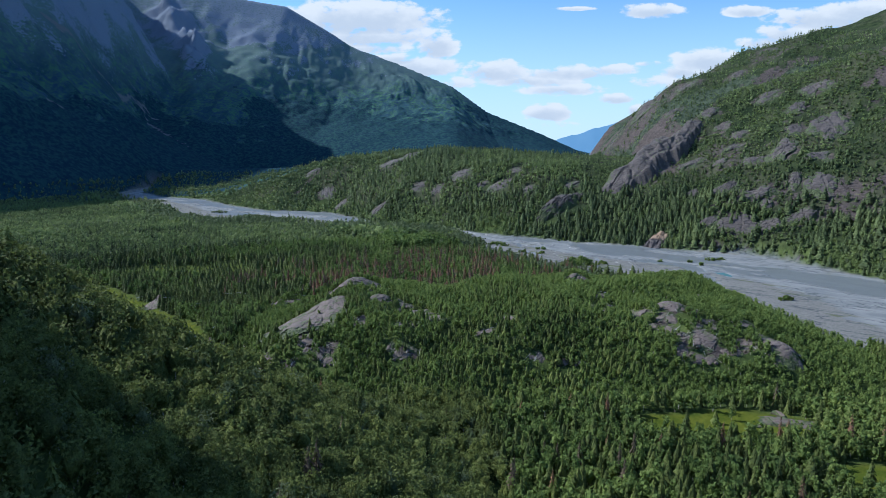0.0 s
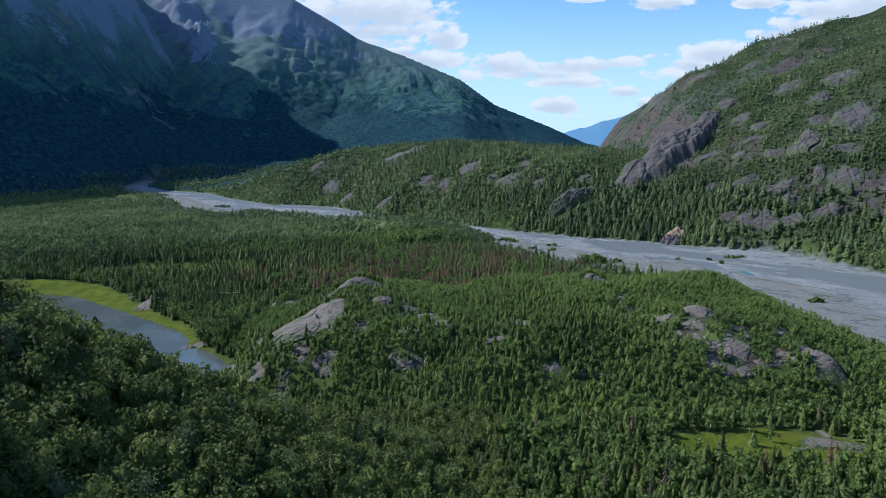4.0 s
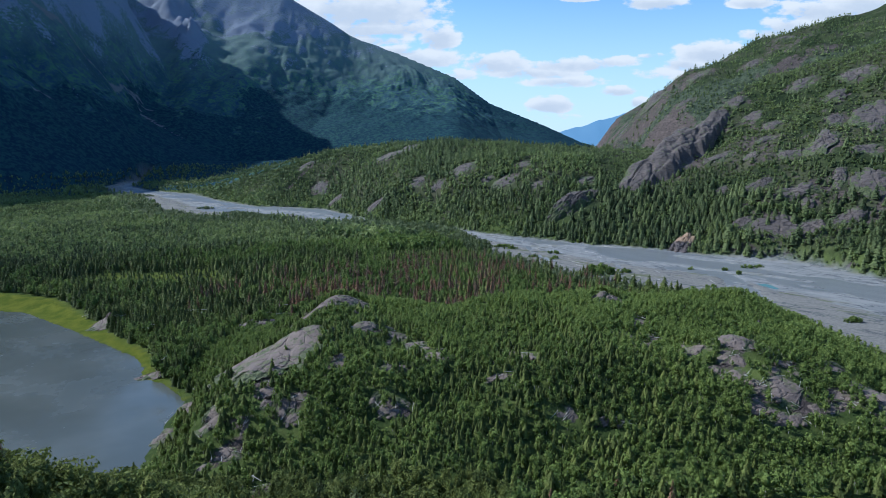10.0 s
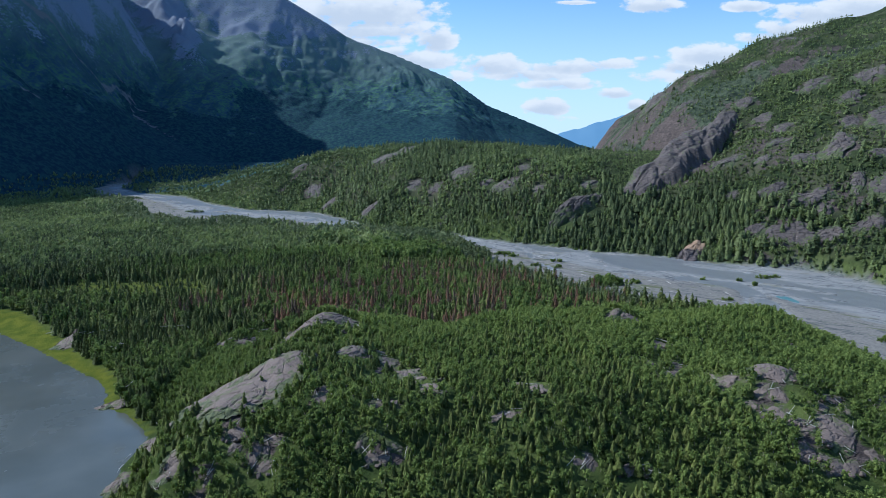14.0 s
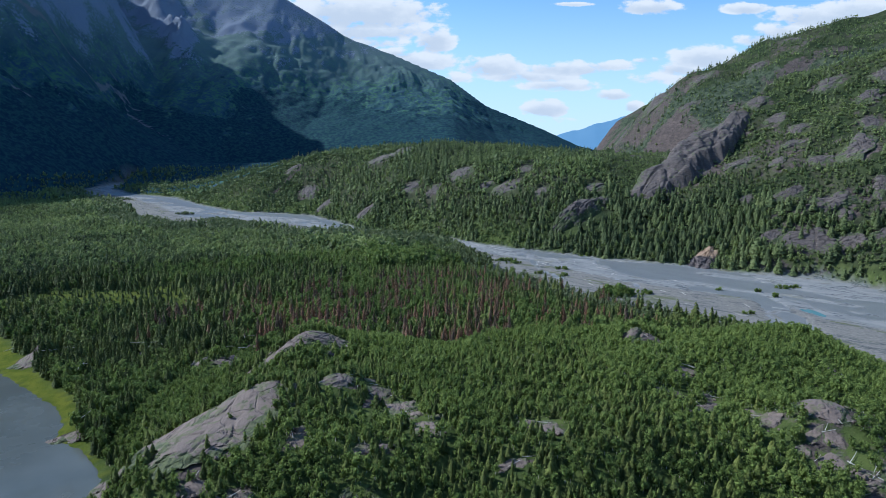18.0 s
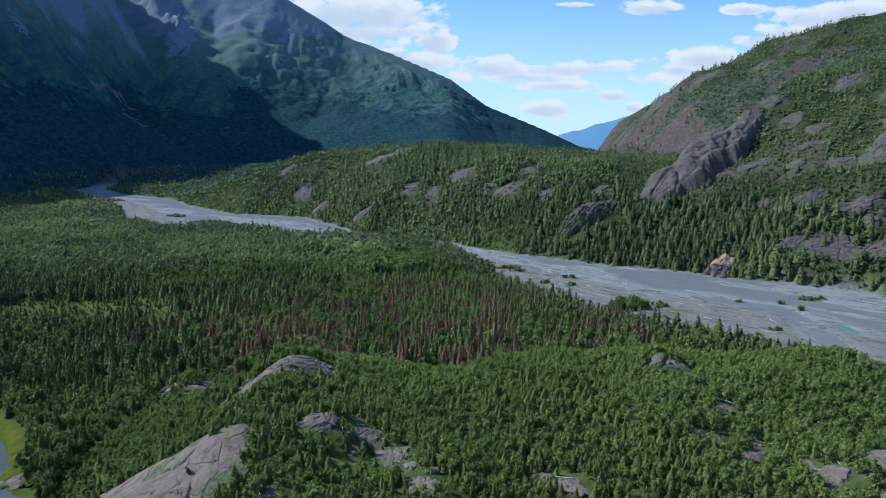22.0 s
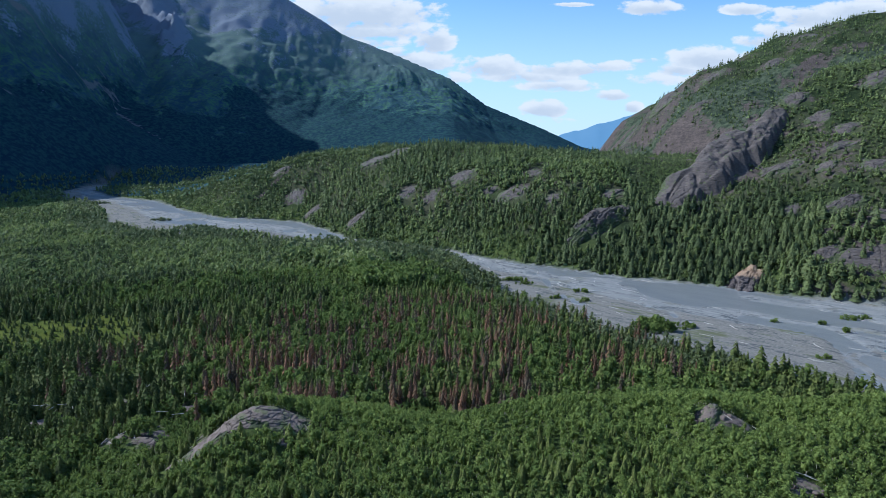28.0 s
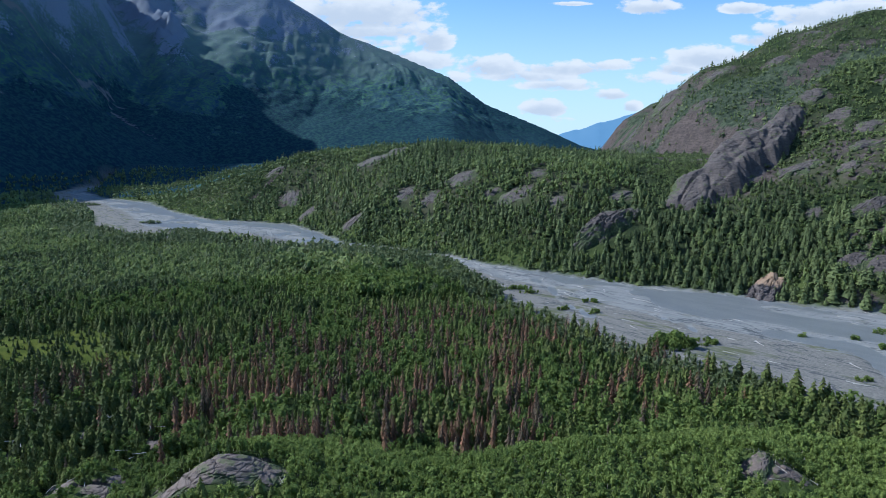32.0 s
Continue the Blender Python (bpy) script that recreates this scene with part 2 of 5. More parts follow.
def ground_mat(n):
    at = place(n)
    wide, mid, fine = n.noise(at, 0.012, 5, 0.6), n.noise(at, 0.07, 6, 0.62), n.noise(at, 0.55, 6, 0.7)
    soil = n.mix(n.ramp(mid, 0.35, 0.7), (0.036, 0.056, 0.018, 1), (0.1, 0.13, 0.04, 1))
    soil = n.mix(n.math("MULTIPLY", n.ramp(fine, 0.5, 0.75), 0.5), soil, (0.08, 0.085, 0.035, 1))
    # brush on the high slopes: green in patches, shade between trees painted dark
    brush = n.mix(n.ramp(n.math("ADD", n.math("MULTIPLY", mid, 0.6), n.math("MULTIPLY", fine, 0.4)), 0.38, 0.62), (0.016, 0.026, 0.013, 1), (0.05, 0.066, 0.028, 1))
    brush = n.mix(n.math("MULTIPLY", n.ramp(wide, 0.45, 0.65), 0.5), brush, (0.095, 0.09, 0.06, 1))
    # far slopes: blue distance haze is painted into the alder and tundra colours
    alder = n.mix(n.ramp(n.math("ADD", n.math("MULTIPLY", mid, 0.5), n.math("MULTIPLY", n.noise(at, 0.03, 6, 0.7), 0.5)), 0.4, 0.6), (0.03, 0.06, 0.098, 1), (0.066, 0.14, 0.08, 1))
    fall = n.add("ShaderNodeMapping")
    n.tree.links.new(at, fall.inputs[0])
    fall.inputs["Rotation"].default_value = (0, 0, 0.35)
    fall.inputs["Scale"].default_value = (1.0, 0.2, 0.2)
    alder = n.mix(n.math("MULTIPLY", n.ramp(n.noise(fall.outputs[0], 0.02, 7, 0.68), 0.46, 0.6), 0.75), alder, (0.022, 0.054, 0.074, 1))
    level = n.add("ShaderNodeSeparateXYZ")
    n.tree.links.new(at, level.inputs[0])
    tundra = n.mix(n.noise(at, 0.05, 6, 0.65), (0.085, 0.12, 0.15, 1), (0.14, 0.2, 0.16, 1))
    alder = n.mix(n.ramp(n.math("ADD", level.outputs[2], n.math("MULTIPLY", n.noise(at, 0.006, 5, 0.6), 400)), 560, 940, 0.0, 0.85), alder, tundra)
    brush = n.mix(mark(n, "alpine_haze"), brush, alder)
    color = n.mix(mark(n, "brush"), soil, brush)
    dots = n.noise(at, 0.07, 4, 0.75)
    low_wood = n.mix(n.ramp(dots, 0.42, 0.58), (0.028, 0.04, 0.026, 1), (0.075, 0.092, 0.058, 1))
    # far forest colour holds the trees' own shade and a blue haze
    wood = n.mix(mark(n, "alpine_haze"), low_wood, n.mix(n.ramp(dots, 0.42, 0.58), (0.011, 0.03, 0.05, 1), (0.026, 0.066, 0.066, 1)))
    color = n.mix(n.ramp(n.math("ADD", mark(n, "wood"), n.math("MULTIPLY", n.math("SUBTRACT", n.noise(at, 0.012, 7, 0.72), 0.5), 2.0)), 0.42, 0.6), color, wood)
    grass = n.mix(n.ramp(n.noise(at, 0.12, 5, 0.6), 0.35, 0.65), (0.066, 0.09, 0.012, 1), (0.115, 0.128, 0.018, 1))
    color = n.mix(mark(n, "grass"), color, grass)
    stone, height = rock_color(n, at, 0.74)
    # far stone carries the same painted blue haze
    stone = n.mix(n.math("MULTIPLY", mark(n, "alpine_haze"), 0.95), stone, n.mix(fine, (0.11, 0.14, 0.19, 1), (0.23, 0.27, 0.34, 1)))
    bare = n.ramp(n.math("ADD", mark(n, "rock"), n.math("MULTIPLY", n.math("SUBTRACT", n.noise(at, 0.1, 7, 0.7), 0.5), 1.3)), 0.45, 0.6)
    color = n.mix(bare, color, stone)
    scree = n.mix(fine, (0.1, 0.105, 0.11, 1), (0.18, 0.18, 0.185, 1))
    color = n.mix(n.ramp(n.math("ADD", mark(n, "scree"), n.math("MULTIPLY", n.math("SUBTRACT", mid, 0.5), 0.8)), 0.4, 0.6), color, scree)
    # silt and gravel of the braided bed
    run = n.add("ShaderNodeMapping")
    n.tree.links.new(at, run.inputs[0])
    run.vector_type = "TEXTURE"
    run.inputs["Rotation"].default_value = (0, 0, -0.8)
    run.inputs["Scale"].default_value = (4.0, 1.0, 1.0)
    streak = n.noise(run.outputs[0], 0.11, 8, 0.68, 0.6)
    gravel = n.mix(n.ramp(streak, 0.36, 0.62), (0.19, 0.2, 0.202, 1), (0.265, 0.268, 0.258, 1))
    gravel = n.mix(n.math("MULTIPLY", n.ramp(n.noise(run.outputs[0], 0.3, 6, 0.75), 0.57, 0.66), 0.7), gravel, (0.085, 0.092, 0.098, 1))
    gravel = n.mix(n.math("MULTIPLY", n.ramp(n.noise(at, 0.9, 5, 0.8), 0.6, 0.75), 0.5), gravel, (0.3, 0.3, 0.29, 1))
    gravel = n.mix(n.math("MULTIPLY", n.ramp(n.noise(at, 0.028, 4, 0.6), 0.56, 0.66), 0.5), gravel, (0.14, 0.14, 0.1, 1))
    dry = n.ramp(n.math("ADD", mark(n, "dry"), n.math("MULTIPLY", n.math("SUBTRACT", streak, 0.5), 1.6)), 0.35, 0.6)
    shingle = n.mix(n.ramp(n.noise(at, 0.7, 6, 0.75), 0.35, 0.68), (0.15, 0.148, 0.138, 1), (0.25, 0.24, 0.215, 1))
    shingle = n.mix(n.math("MULTIPLY", n.ramp(n.noise(run.outputs[0], 0.07, 5, 0.65), 0.55, 0.63), 0.75), shingle, (0.1, 0.115, 0.05, 1))
    gravel = n.mix(dry, gravel, shingle)
    thread = n.math("ABSOLUTE", n.math("SUBTRACT", n.noise(run.outputs[0], 0.055, 5, 0.6, 0.4), 0.5))
    gravel = n.mix(n.math("MULTIPLY", n.ramp(thread, 0.016, 0.006), 0.8), gravel, (0.07, 0.08, 0.088, 1))
    color = n.mix(mark(n, "gravel"), color, gravel)
    bump = n.math("ADD", n.math("MULTIPLY", fine, 1.0), n.math("MULTIPLY", height, n.math("MULTIPLY", bare, 1.5)))
    return surface(n, color, 0.95, bump, 0.7, 1.2, Specular_IOR_Level=0.03)


GROUND = material("valley_ground", ground_mat)


def silt_water(n):
    at = place(n)
    flow = n.add("ShaderNodeMapping")
    n.tree.links.new(at, flow.inputs[0])
    flow.vector_type = "TEXTURE"
    flow.inputs["Rotation"].default_value = (0, 0, -0.8)
    flow.inputs["Scale"].default_value = (5.0, 1.0, 1.0)
    riffle = n.noise(flow.outputs[0], 0.12, 8, 0.7)
    small = n.noise(flow.outputs[0], 0.9, 5, 0.7)
    color = n.mix(n.ramp(riffle, 0.35, 0.65), (0.15, 0.164, 0.17, 1), (0.19, 0.2, 0.204, 1))
    color = n.mix(n.math("MULTIPLY", n.ramp(n.math("ADD", n.math("MULTIPLY", riffle, 0.6), n.math("MULTIPLY", small, 0.4)), 0.62, 0.7), 0.7), color, (0.42, 0.44, 0.45, 1))
    return surface(n, color, 0.32, n.math("ADD", riffle, small), 0.35, 0.25, Specular_IOR_Level=0.35)


RIVER = material("silty_river_water", silt_water)


def pool_mat(n):
    return surface(n, n.mix(n.noise(place(n), 0.2, 4), (0.07, 0.19, 0.22, 1), (0.13, 0.28, 0.3, 1)), 0.2)


POOL = material("turquoise_pool_water", pool_mat)


def lake_mat(n):
    at = place(n)
    color = n.mix(n.ramp(n.noise(at, 0.018, 4, 0.6), 0.4, 0.65), (0.07, 0.08, 0.07, 1), (0.092, 0.102, 0.09, 1))
    calm = n.ramp(n.noise(at, 0.03, 4, 0.65), 0.45, 0.6, 0.14, 0.3)
    return surface(n, color, calm, n.noise(at, 1.1, 4, 0.6), 0.08, 0.1, Specular_IOR_Level=0.22)


LAKE = material("lake_water", lake_mat)


def log_mat(n):
    f = n.noise(place(n), 1.5, 4)
    return surface(n, n.mix(f, (0.38, 0.36, 0.33, 1), (0.62, 0.6, 0.56, 1)), 0.85)


LOG = material("bleached_driftwood", log_mat)


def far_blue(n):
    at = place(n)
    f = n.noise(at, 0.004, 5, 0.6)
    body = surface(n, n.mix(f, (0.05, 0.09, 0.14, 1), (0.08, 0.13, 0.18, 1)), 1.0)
    # blue airlight in front of the range, painted as emission of its surface
    haze_glow = n.add("ShaderNodeEmission", Strength=1.0)
    n.put(haze_glow.inputs[0], n.mix(f, (0.1, 0.22, 0.375, 1), (0.13, 0.255, 0.405, 1)))
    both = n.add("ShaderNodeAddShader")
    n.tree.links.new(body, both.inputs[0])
    n.tree.links.new(haze_glow.outputs[0], both.inputs[1])
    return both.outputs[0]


FAR_BLUE = material("distant_range_glow", far_blue)


# ---- the lie of the land ----
def smooth(a, b, v):
    f = np.clip((v - a) / (b - a), 0, 1)
    return f * f * (3 - 2 * f)


def hash2(i, j, seed):
    h = (i.astype(np.int64) * 374761393 + j.astype(np.int64) * 668265263 + seed * 974711) & 0x7FFFFFFF
    h = ((h ^ (h >> 13)) * 1274126177) & 0x7FFFFFFF
    return ((h ^ (h >> 16)) & 0xFFFF) / 65535.0


def grain(x, y, size, seed):
    """Smooth noise from -1 to 1 with bumps of about that size."""
    u, v = x / size, y / size
    i, j = np.floor(u), np.floor(v)
    f, g = u - i, v - j
    f, g = f * f * (3 - 2 * f), g * g * (3 - 2 * g)
    top = hash2(i, j, seed) * (1 - f) + hash2(i + 1, j, seed) * f
    low = hash2(i, j + 1, seed) * (1 - f) + hash2(i + 1, j + 1, seed) * f
    return (top * (1 - g) + low * g) * 2 - 1


def fractal(x, y, size, seed, octaves=4, fall=0.5):
    total, share = 0, 1.0
    for k in range(octaves):
        total = total + share * grain(x * math.cos(k) - y * math.sin(k), x * math.sin(k) + y * math.cos(k), size / 2 ** k, seed + k)
        share *= fall
    return total


# middle of the river bed and half its width, from the head of the valley down
STREAM = np.array([(-985, 2150, 18), (-950, 1950, 24), (-905, 1780, 30), (-770, 1580, 42), (-620, 1450, 56), (-490, 1260, 60), (-395, 1125, 80), (-320, 1085, 95),
                   (-262, 1070, 84), (-200, 1026, 54), (-135, 948, 30), (-70, 915, 22), (0, 866, 16), (32, 822, 20), (58, 778, 38), (95, 725, 56), (122, 690, 66), (160, 655, 82),
                   (205, 612, 88), (250, 570, 98), (284, 505, 82), (288, 455, 70), (284, 410, 60), (282, 350, 52), (300, 250, 52), (340, 100, 55), (420, -300, 60)], float)


def stream(x, y):
    """Signed distance from the river's middle (beyond it: positive) and the bed's half width there."""
    best, side, wide = np.full(x.shape, 1e9), np.zeros(x.shape), np.zeros(x.shape)
    for (ax, ay, aw), (bx, by, bw) in zip(STREAM[:-1], STREAM[1:]):
        ux, uy = bx - ax, by - ay
        f = np.clip(((x - ax) * ux + (y - ay) * uy) / (ux * ux + uy * uy), 0, 1)
        dx, dy = x - ax - f * ux, y - ay - f * uy
        d = dx * dx + dy * dy
        near = d < best
        best = np.where(near, d, best)
        side = np.where(near, np.sign(ux * dy - uy * dx), side)
        wide = np.where(near, aw + f * (bw - aw), wide)
    return np.sqrt(best) * side, wide


SHORE = np.array([(-112, 285), (-118, 312), (-121, 346), (-143, 369), (-157, 375), (-160, 388), (-176, 408), (-206, 431), (-240, 458), (-301, 502),
                  (-350, 513), (-430, 500), (-480, 420), (-430, 330), (-320, 275), (-200, 250), (-135, 258)], float)


def inside(x, y, ring):
    """Distance to a ring's edge, positive within it."""
    best, odd = np.full(x.shape, 1e9), np.zeros(x.shape, bool)
    for (ax, ay), (bx, by) in zip(ring, np.roll(ring, -1, axis=0)):
        ux, uy = bx - ax, by - ay
        f = np.clip(((x - ax) * ux + (y - ay) * uy) / (ux * ux + uy * uy), 0, 1)
        best = np.minimum(best, (x - ax - f * ux) ** 2 + (y - ay - f * uy) ** 2)
        cross = ((ay > y) != (by > y)) & (x < (bx - ax) * (y - ay) / (by - ay + 1e-9) + ax)
        odd ^= cross
    return np.sqrt(best) * np.where(odd, 1, -1)


LAKE_LEVEL, RIVER_LEVEL = -9.0, 0.0
# clear threads of water through the silt: points and half width
THREADS = [((206, 609), (232, 584), (232, 561), (223, 527), (210, 499), (206, 460), 9), ((128, 670), (144, 654), (154, 633), (160, 604), 1.6),
           ((81, 765), (90, 738), (88, 695), (100, 650), 2.5), ((230, 538), (222, 499), (219, 467), 4)]
POOL_AT = (250, 540)
# crest of the mountain that closes the valley: x, y, height
CREST = np.array([(-3200, 4350, 1350), (-2400, 4300, 1290), (-1926, 4300, 1170), (-1640, 4330, 1195), (-1245, 4350, 1118), (-1053, 4350, 1088), (-745, 4350, 907), (-630, 4350, 830), (-323, 4320, 715),
                  (61, 4200, 542), (280, 4050, 368), (599, 3950, 232), (830, 3900, 124), (1100, 3900, 60), (2500, 3900, 60)], float)
# rocky ribs that run down from the crest: from, to, height, half width
RIBS = [(-1760, 4120, -1452, 3739, 95, 170), (-1452, 3739, -1300, 3400, 70, 130), (-1240, 4010, -960, 3832, 38, 110), (-960, 3832, -800, 3700, 30, 90)]
RANGE = np.array([(-9000, 0), (480, 70), (540, 112), (583, 150), (640, 225), (688, 283), (800, 345), (1010, 431), (1214, 492), (1500, 610), (1900, 720), (3000, 900)], float)


KNOBS = [(-62, 347, 15, 8), (124, 329, 17, 9.5), (163, 284, 12, 8), (91, 416, 11, 6), (-60, 418, 14, 5), (-36, 360, 11, 6), (-116, 446, 13, 7), (-221, 464, 8, 7), (-20, 300, 8, 3)]


def land(x, y):
    """Height of the ground."""
    s, w = stream(x, y)
    far, near = np.where(y > 1900, np.abs(s), s) - w, -s - w
    shore = inside(x, y, SHORE)
    rough = fractal(x, y, 60, 11, 4)
    # near side: wet flats, the rocky knoll, the hillside at the start
    z = -1.0 - 5.5 * np.exp(-(((x + 210) / 170) ** 2 + ((y - 440) / 170) ** 2)) - 2.0 * smooth(330, 240, y) + 0.5 * rough
    knoll = smooth(-128, -62, x + 14 * grain(x, y, 45, 3)) * (1 - smooth(165, 228, x + 10 * grain(x, y, 40, 5))) * smooth(252, 328, y + 14 * grain(x, y, 38, 4)) * (1 - smooth(418, 482, y + 12 * grain(x, y, 50, 6)))
    z = z + knoll * (20 + 4 * grain(x, y, 55, 7) + 2.5 * grain(x, y, 22, 8))
    for cx, cy, rad, up in KNOBS:
        z = z + up * np.exp(-((x - cx) ** 2 + (y - cy) ** 2) / rad ** 2)
    side = np.minimum(43 - 0.617 * (x + 23) - 0.25 * (y - 105), 32 + 5 * smooth(-70, -110, x) - 0.85 * (y - 195 - 6 * smooth(-60, -105, x))) + 2.0 * rough - 4.0 * smooth(115, 170, y)
    # unseen steep rise to the west, added to keep sun off the hillside
    side = side + 1.6 * np.maximum(-x - 0.8 * y - 12, 0) * smooth(150, 95, y)
    side = np.minimum(side, 300)
    z = np.maximum(z, side)
    z = np.where(shore > -18, np.minimum(z, np.where(shore > 0, LAKE_LEVEL - 0.15 * np.minimum(shore, 12), LAKE_LEVEL + 0.3 + 0.09 * -shore + 0.35 * np.maximum(-shore - 9, 0))), z)
    # far side: the wooded hill, the slope to the east, the range behind
    top = (88 * smooth(-760, -90, x) + 12 - 8 * smooth(90, 240, x)) * (1 + 0.06 * grain(x, y, 260, 21)) + 12 * np.exp(-((x + 30) / 130) ** 2 - ((y - 1180) / 160) ** 2)
    hill = top * (1 - np.exp(-(np.maximum(far, 0) / 88) ** 1.5)) + smooth(10, 110, far) * (8 * fractal(x, y, 120, 31, 5))
    plane = 87 + 0.58 * (x - 313) + 0.43 * (y - 810)
    q = 0.595 * x - 0.803 * y
    cap = 84 + 112 * smooth(-545, -490, q) + 0.28 * np.maximum(q + 490, 0) + 0.05 * np.maximum(y - 900, 0) * smooth(-545, -420, q)
    lump = smooth(0, 40, plane) * (11 * fractal(x, y, 120, 41, 5) + 3.0 * np.abs(grain(x, y, 24, 46)))
    cut = np.minimum(plane, cap)
    east = np.where(np.abs(plane - cap) < 30, cut - (30 - np.abs(plane - cap)) ** 2 / 120, cut) + lump
    z2 = np.maximum(hill, east) * (1 - 0.97 * smooth(1450, 2500, y))
    back = np.interp(x, RANGE[:, 0], RANGE[:, 1]) - 0.22 * np.abs(2150 - y) - 0.25 * np.maximum(1850 - y, 0)
    back = back + smooth(40, 200, back) * 34 * fractal(x, y, 260, 51, 5)
    z2 = np.maximum(z2, back)
    # the wall to the west and the mountain at the head of the valley
    v = -x - 1000 + 0.15 * (y - 1900) + 70 * grain(x, y, 420, 61)
    slant = y + 0.25 * x + 50 * grain(x, y, 300, 68) + 14 * grain(x, y, 80, 69)
    gully = np.abs(grain(x * 0.12, slant, 170, 63)) + 0.55 * np.abs(grain(x * 0.14, slant, 76, 64)) + 0.35 * np.abs(grain(x * 0.2, slant, 36, 66))
    wall = v * (0.85 - 0.29 * smooth(1950, 3100, y)) + 1.05 * np.maximum(v - 450, 0)
    wall = wall + smooth(20, 300, wall) * (40 * fractal(x, y, 260, 65, 5) + 45 - 50 * gully)
    wall = wall - 0.9 * np.maximum(y - 3190 - 110 * grain(x, y, 300, 67) - 45 * grain(x, y, 90, 84) - 22 * grain(x, y, 36, 89), 0)
    wall = np.minimum(wall, 780 + 450 * smooth(2000, 2900, y) + 0.1 * wall)
    cy, cz = np.interp(x, CREST[:, 0], CREST[:, 1]), np.interp(x, CREST[:, 0], CREST[:, 2])
    d = cy - y
    k = np.interp(x + 160 * grain(x, y, 500, 78), [-900, -585, 300, 830], [1.0, 0.86, 0.36, 0.2])
    head = cz - k * (0.93 * np.clip(d, 0, 400) + 0.47 * np.maximum(d - 400, 0)) - 0.9 * np.maximum(-d, 0)
    bent = x + 0.3 * y + 70 * grain(x, y, 330, 75) + 18 * grain(x, y, 90, 76)
    rib = np.abs(grain(bent, y * 0.12, 190, 71)) + 0.55 * np.abs(grain(bent, y * 0.14, 84, 72)) + 0.35 * np.abs(grain(bent, y * 0.2, 40, 74))
    head = head + smooth(30, 350, head) * smooth(0, 260, np.abs(d)) * (smooth(60, 700, head) * (22 - 27 * rib) + 17 * fractal(x, y, 260, 73, 6, 0.52) + 8 * fractal(x, y, 62, 77, 3, 0.6))
    for ax, ay, bx, by, up, wide in RIBS:
        ux, uy = bx - ax, by - ay
        f = np.clip(((x - ax) * ux + (y - ay) * uy) / (ux * ux + uy * uy), 0, 1)
        off = np.hypot(x - ax - f * ux, y - ay - f * uy) + 30 * grain(x, y, 120, 79) + 26 * grain(x, y, 52, 87)
        head = head + up * np.clip(1 - off / wide, 0, 1) ** 1.3 * (0.75 + 0.55 * fractal(x, y, 80, 88, 3, 0.6))
    z2 = np.maximum(np.maximum(z2, np.minimum(head, 1400)), np.maximum(wall, 0))
    z = np.where(far > 0, z2, z)
    z = np.where((near > 0) & (y > 1300) & (y < 1900), np.maximum(z, wall), z)
    # the bed: bars of silt and gravel between braided threads
    run, cross = 0.69 * x - 0.72 * y, 0.72 * x + 0.69 * y + 9 * grain(x, y, 60, 80)
    along = grain(run, cross * 3.6, 120, 81) + 0.7 * grain(run, cross * 3.4, 52, 82) + 0.4 * grain(run, cross * 3, 24, 83)
    edge = np.clip(1 - np.abs(s) / np.maximum(w, 1), 0, 1)
    bar = 0.25 + 0.55 * along - 0.1 * edge
    bar = bar + 0.7 * smooth(0.15, -0.6, s / np.maximum(w, 1)) - 0.45 * smooth(0.2, 0.8, s / np.maximum(w, 1))
    u, v = (x - POOL_AT[0]) * 0.21 - (y - POOL_AT[1]) * 0.978, (x - POOL_AT[0]) * 0.978 + (y - POOL_AT[1]) * 0.21
    bar = np.where((u / 12) ** 2 + (v / 3.6) ** 2 < 1.3 + 0.3 * grain(x, y, 5, 85), -0.6, bar)
    for *line, half in THREADS:
        best = np.full(x.shape, 1e9)
        for (ax, ay), (bx, by) in zip(line[:-1], line[1:]):
            ux, uy = bx - ax, by - ay
            f = np.clip(((x - ax) * ux + (y - ay) * uy) / (ux * ux + uy * uy), 0, 1)
            best = np.minimum(best, np.hypot(x - ax - f * ux, y - ay - f * uy))
        best = best + 3 * grain(x, y, 22, 86)
        bar = np.where(best < half + 14, bar * smooth(half - 2, half + 14, best) + 0.5 * smooth(half, half + 3, best) * smooth(half + 14, half + 4, best), bar)
        bar = np.where(best < half, -0.6, bar)
    bank = np.maximum(np.abs(s) - w, 0)
    return np.where(np.abs(s) < w, np.clip(bar, -0.8, 0.9), np.where(bank < 14, z * smooth(0, 14, bank) + 0.9 * (1 - smooth(0, 14, bank)), z))


def spaced(*spans):
    out = []
    for a, b, step in spans:
        out.append(np.linspace(a, b, max(2, int(round((b - a) / step))), endpoint=False))
    return np.append(np.concatenate(out), spans[-1][1])


def grid_mesh(name, xs, ys, height, masks, mat):
    X, Y = np.meshgrid(xs, ys)
    Z = height(X, Y)
    nx, ny = len(xs), len(ys)
    co = np.stack([X, Y, Z], -1).reshape(-1, 3)
    a = (np.arange(ny - 1)[:, None] * nx + np.arange(nx - 1)[None, :]).ravel()
    faces = np.stack([a, a + 1, a + 1 + nx, a + nx], 1)
    mesh = raw_mesh(name, co, faces, [mat])
    mesh.shade_smooth()
    for key, f in masks.items():
        attr = mesh.attributes.new(key, "FLOAT", "POINT")
        attr.data.foreach_set("value", f(X, Y, Z).ravel().astype(np.float32))
    return mesh


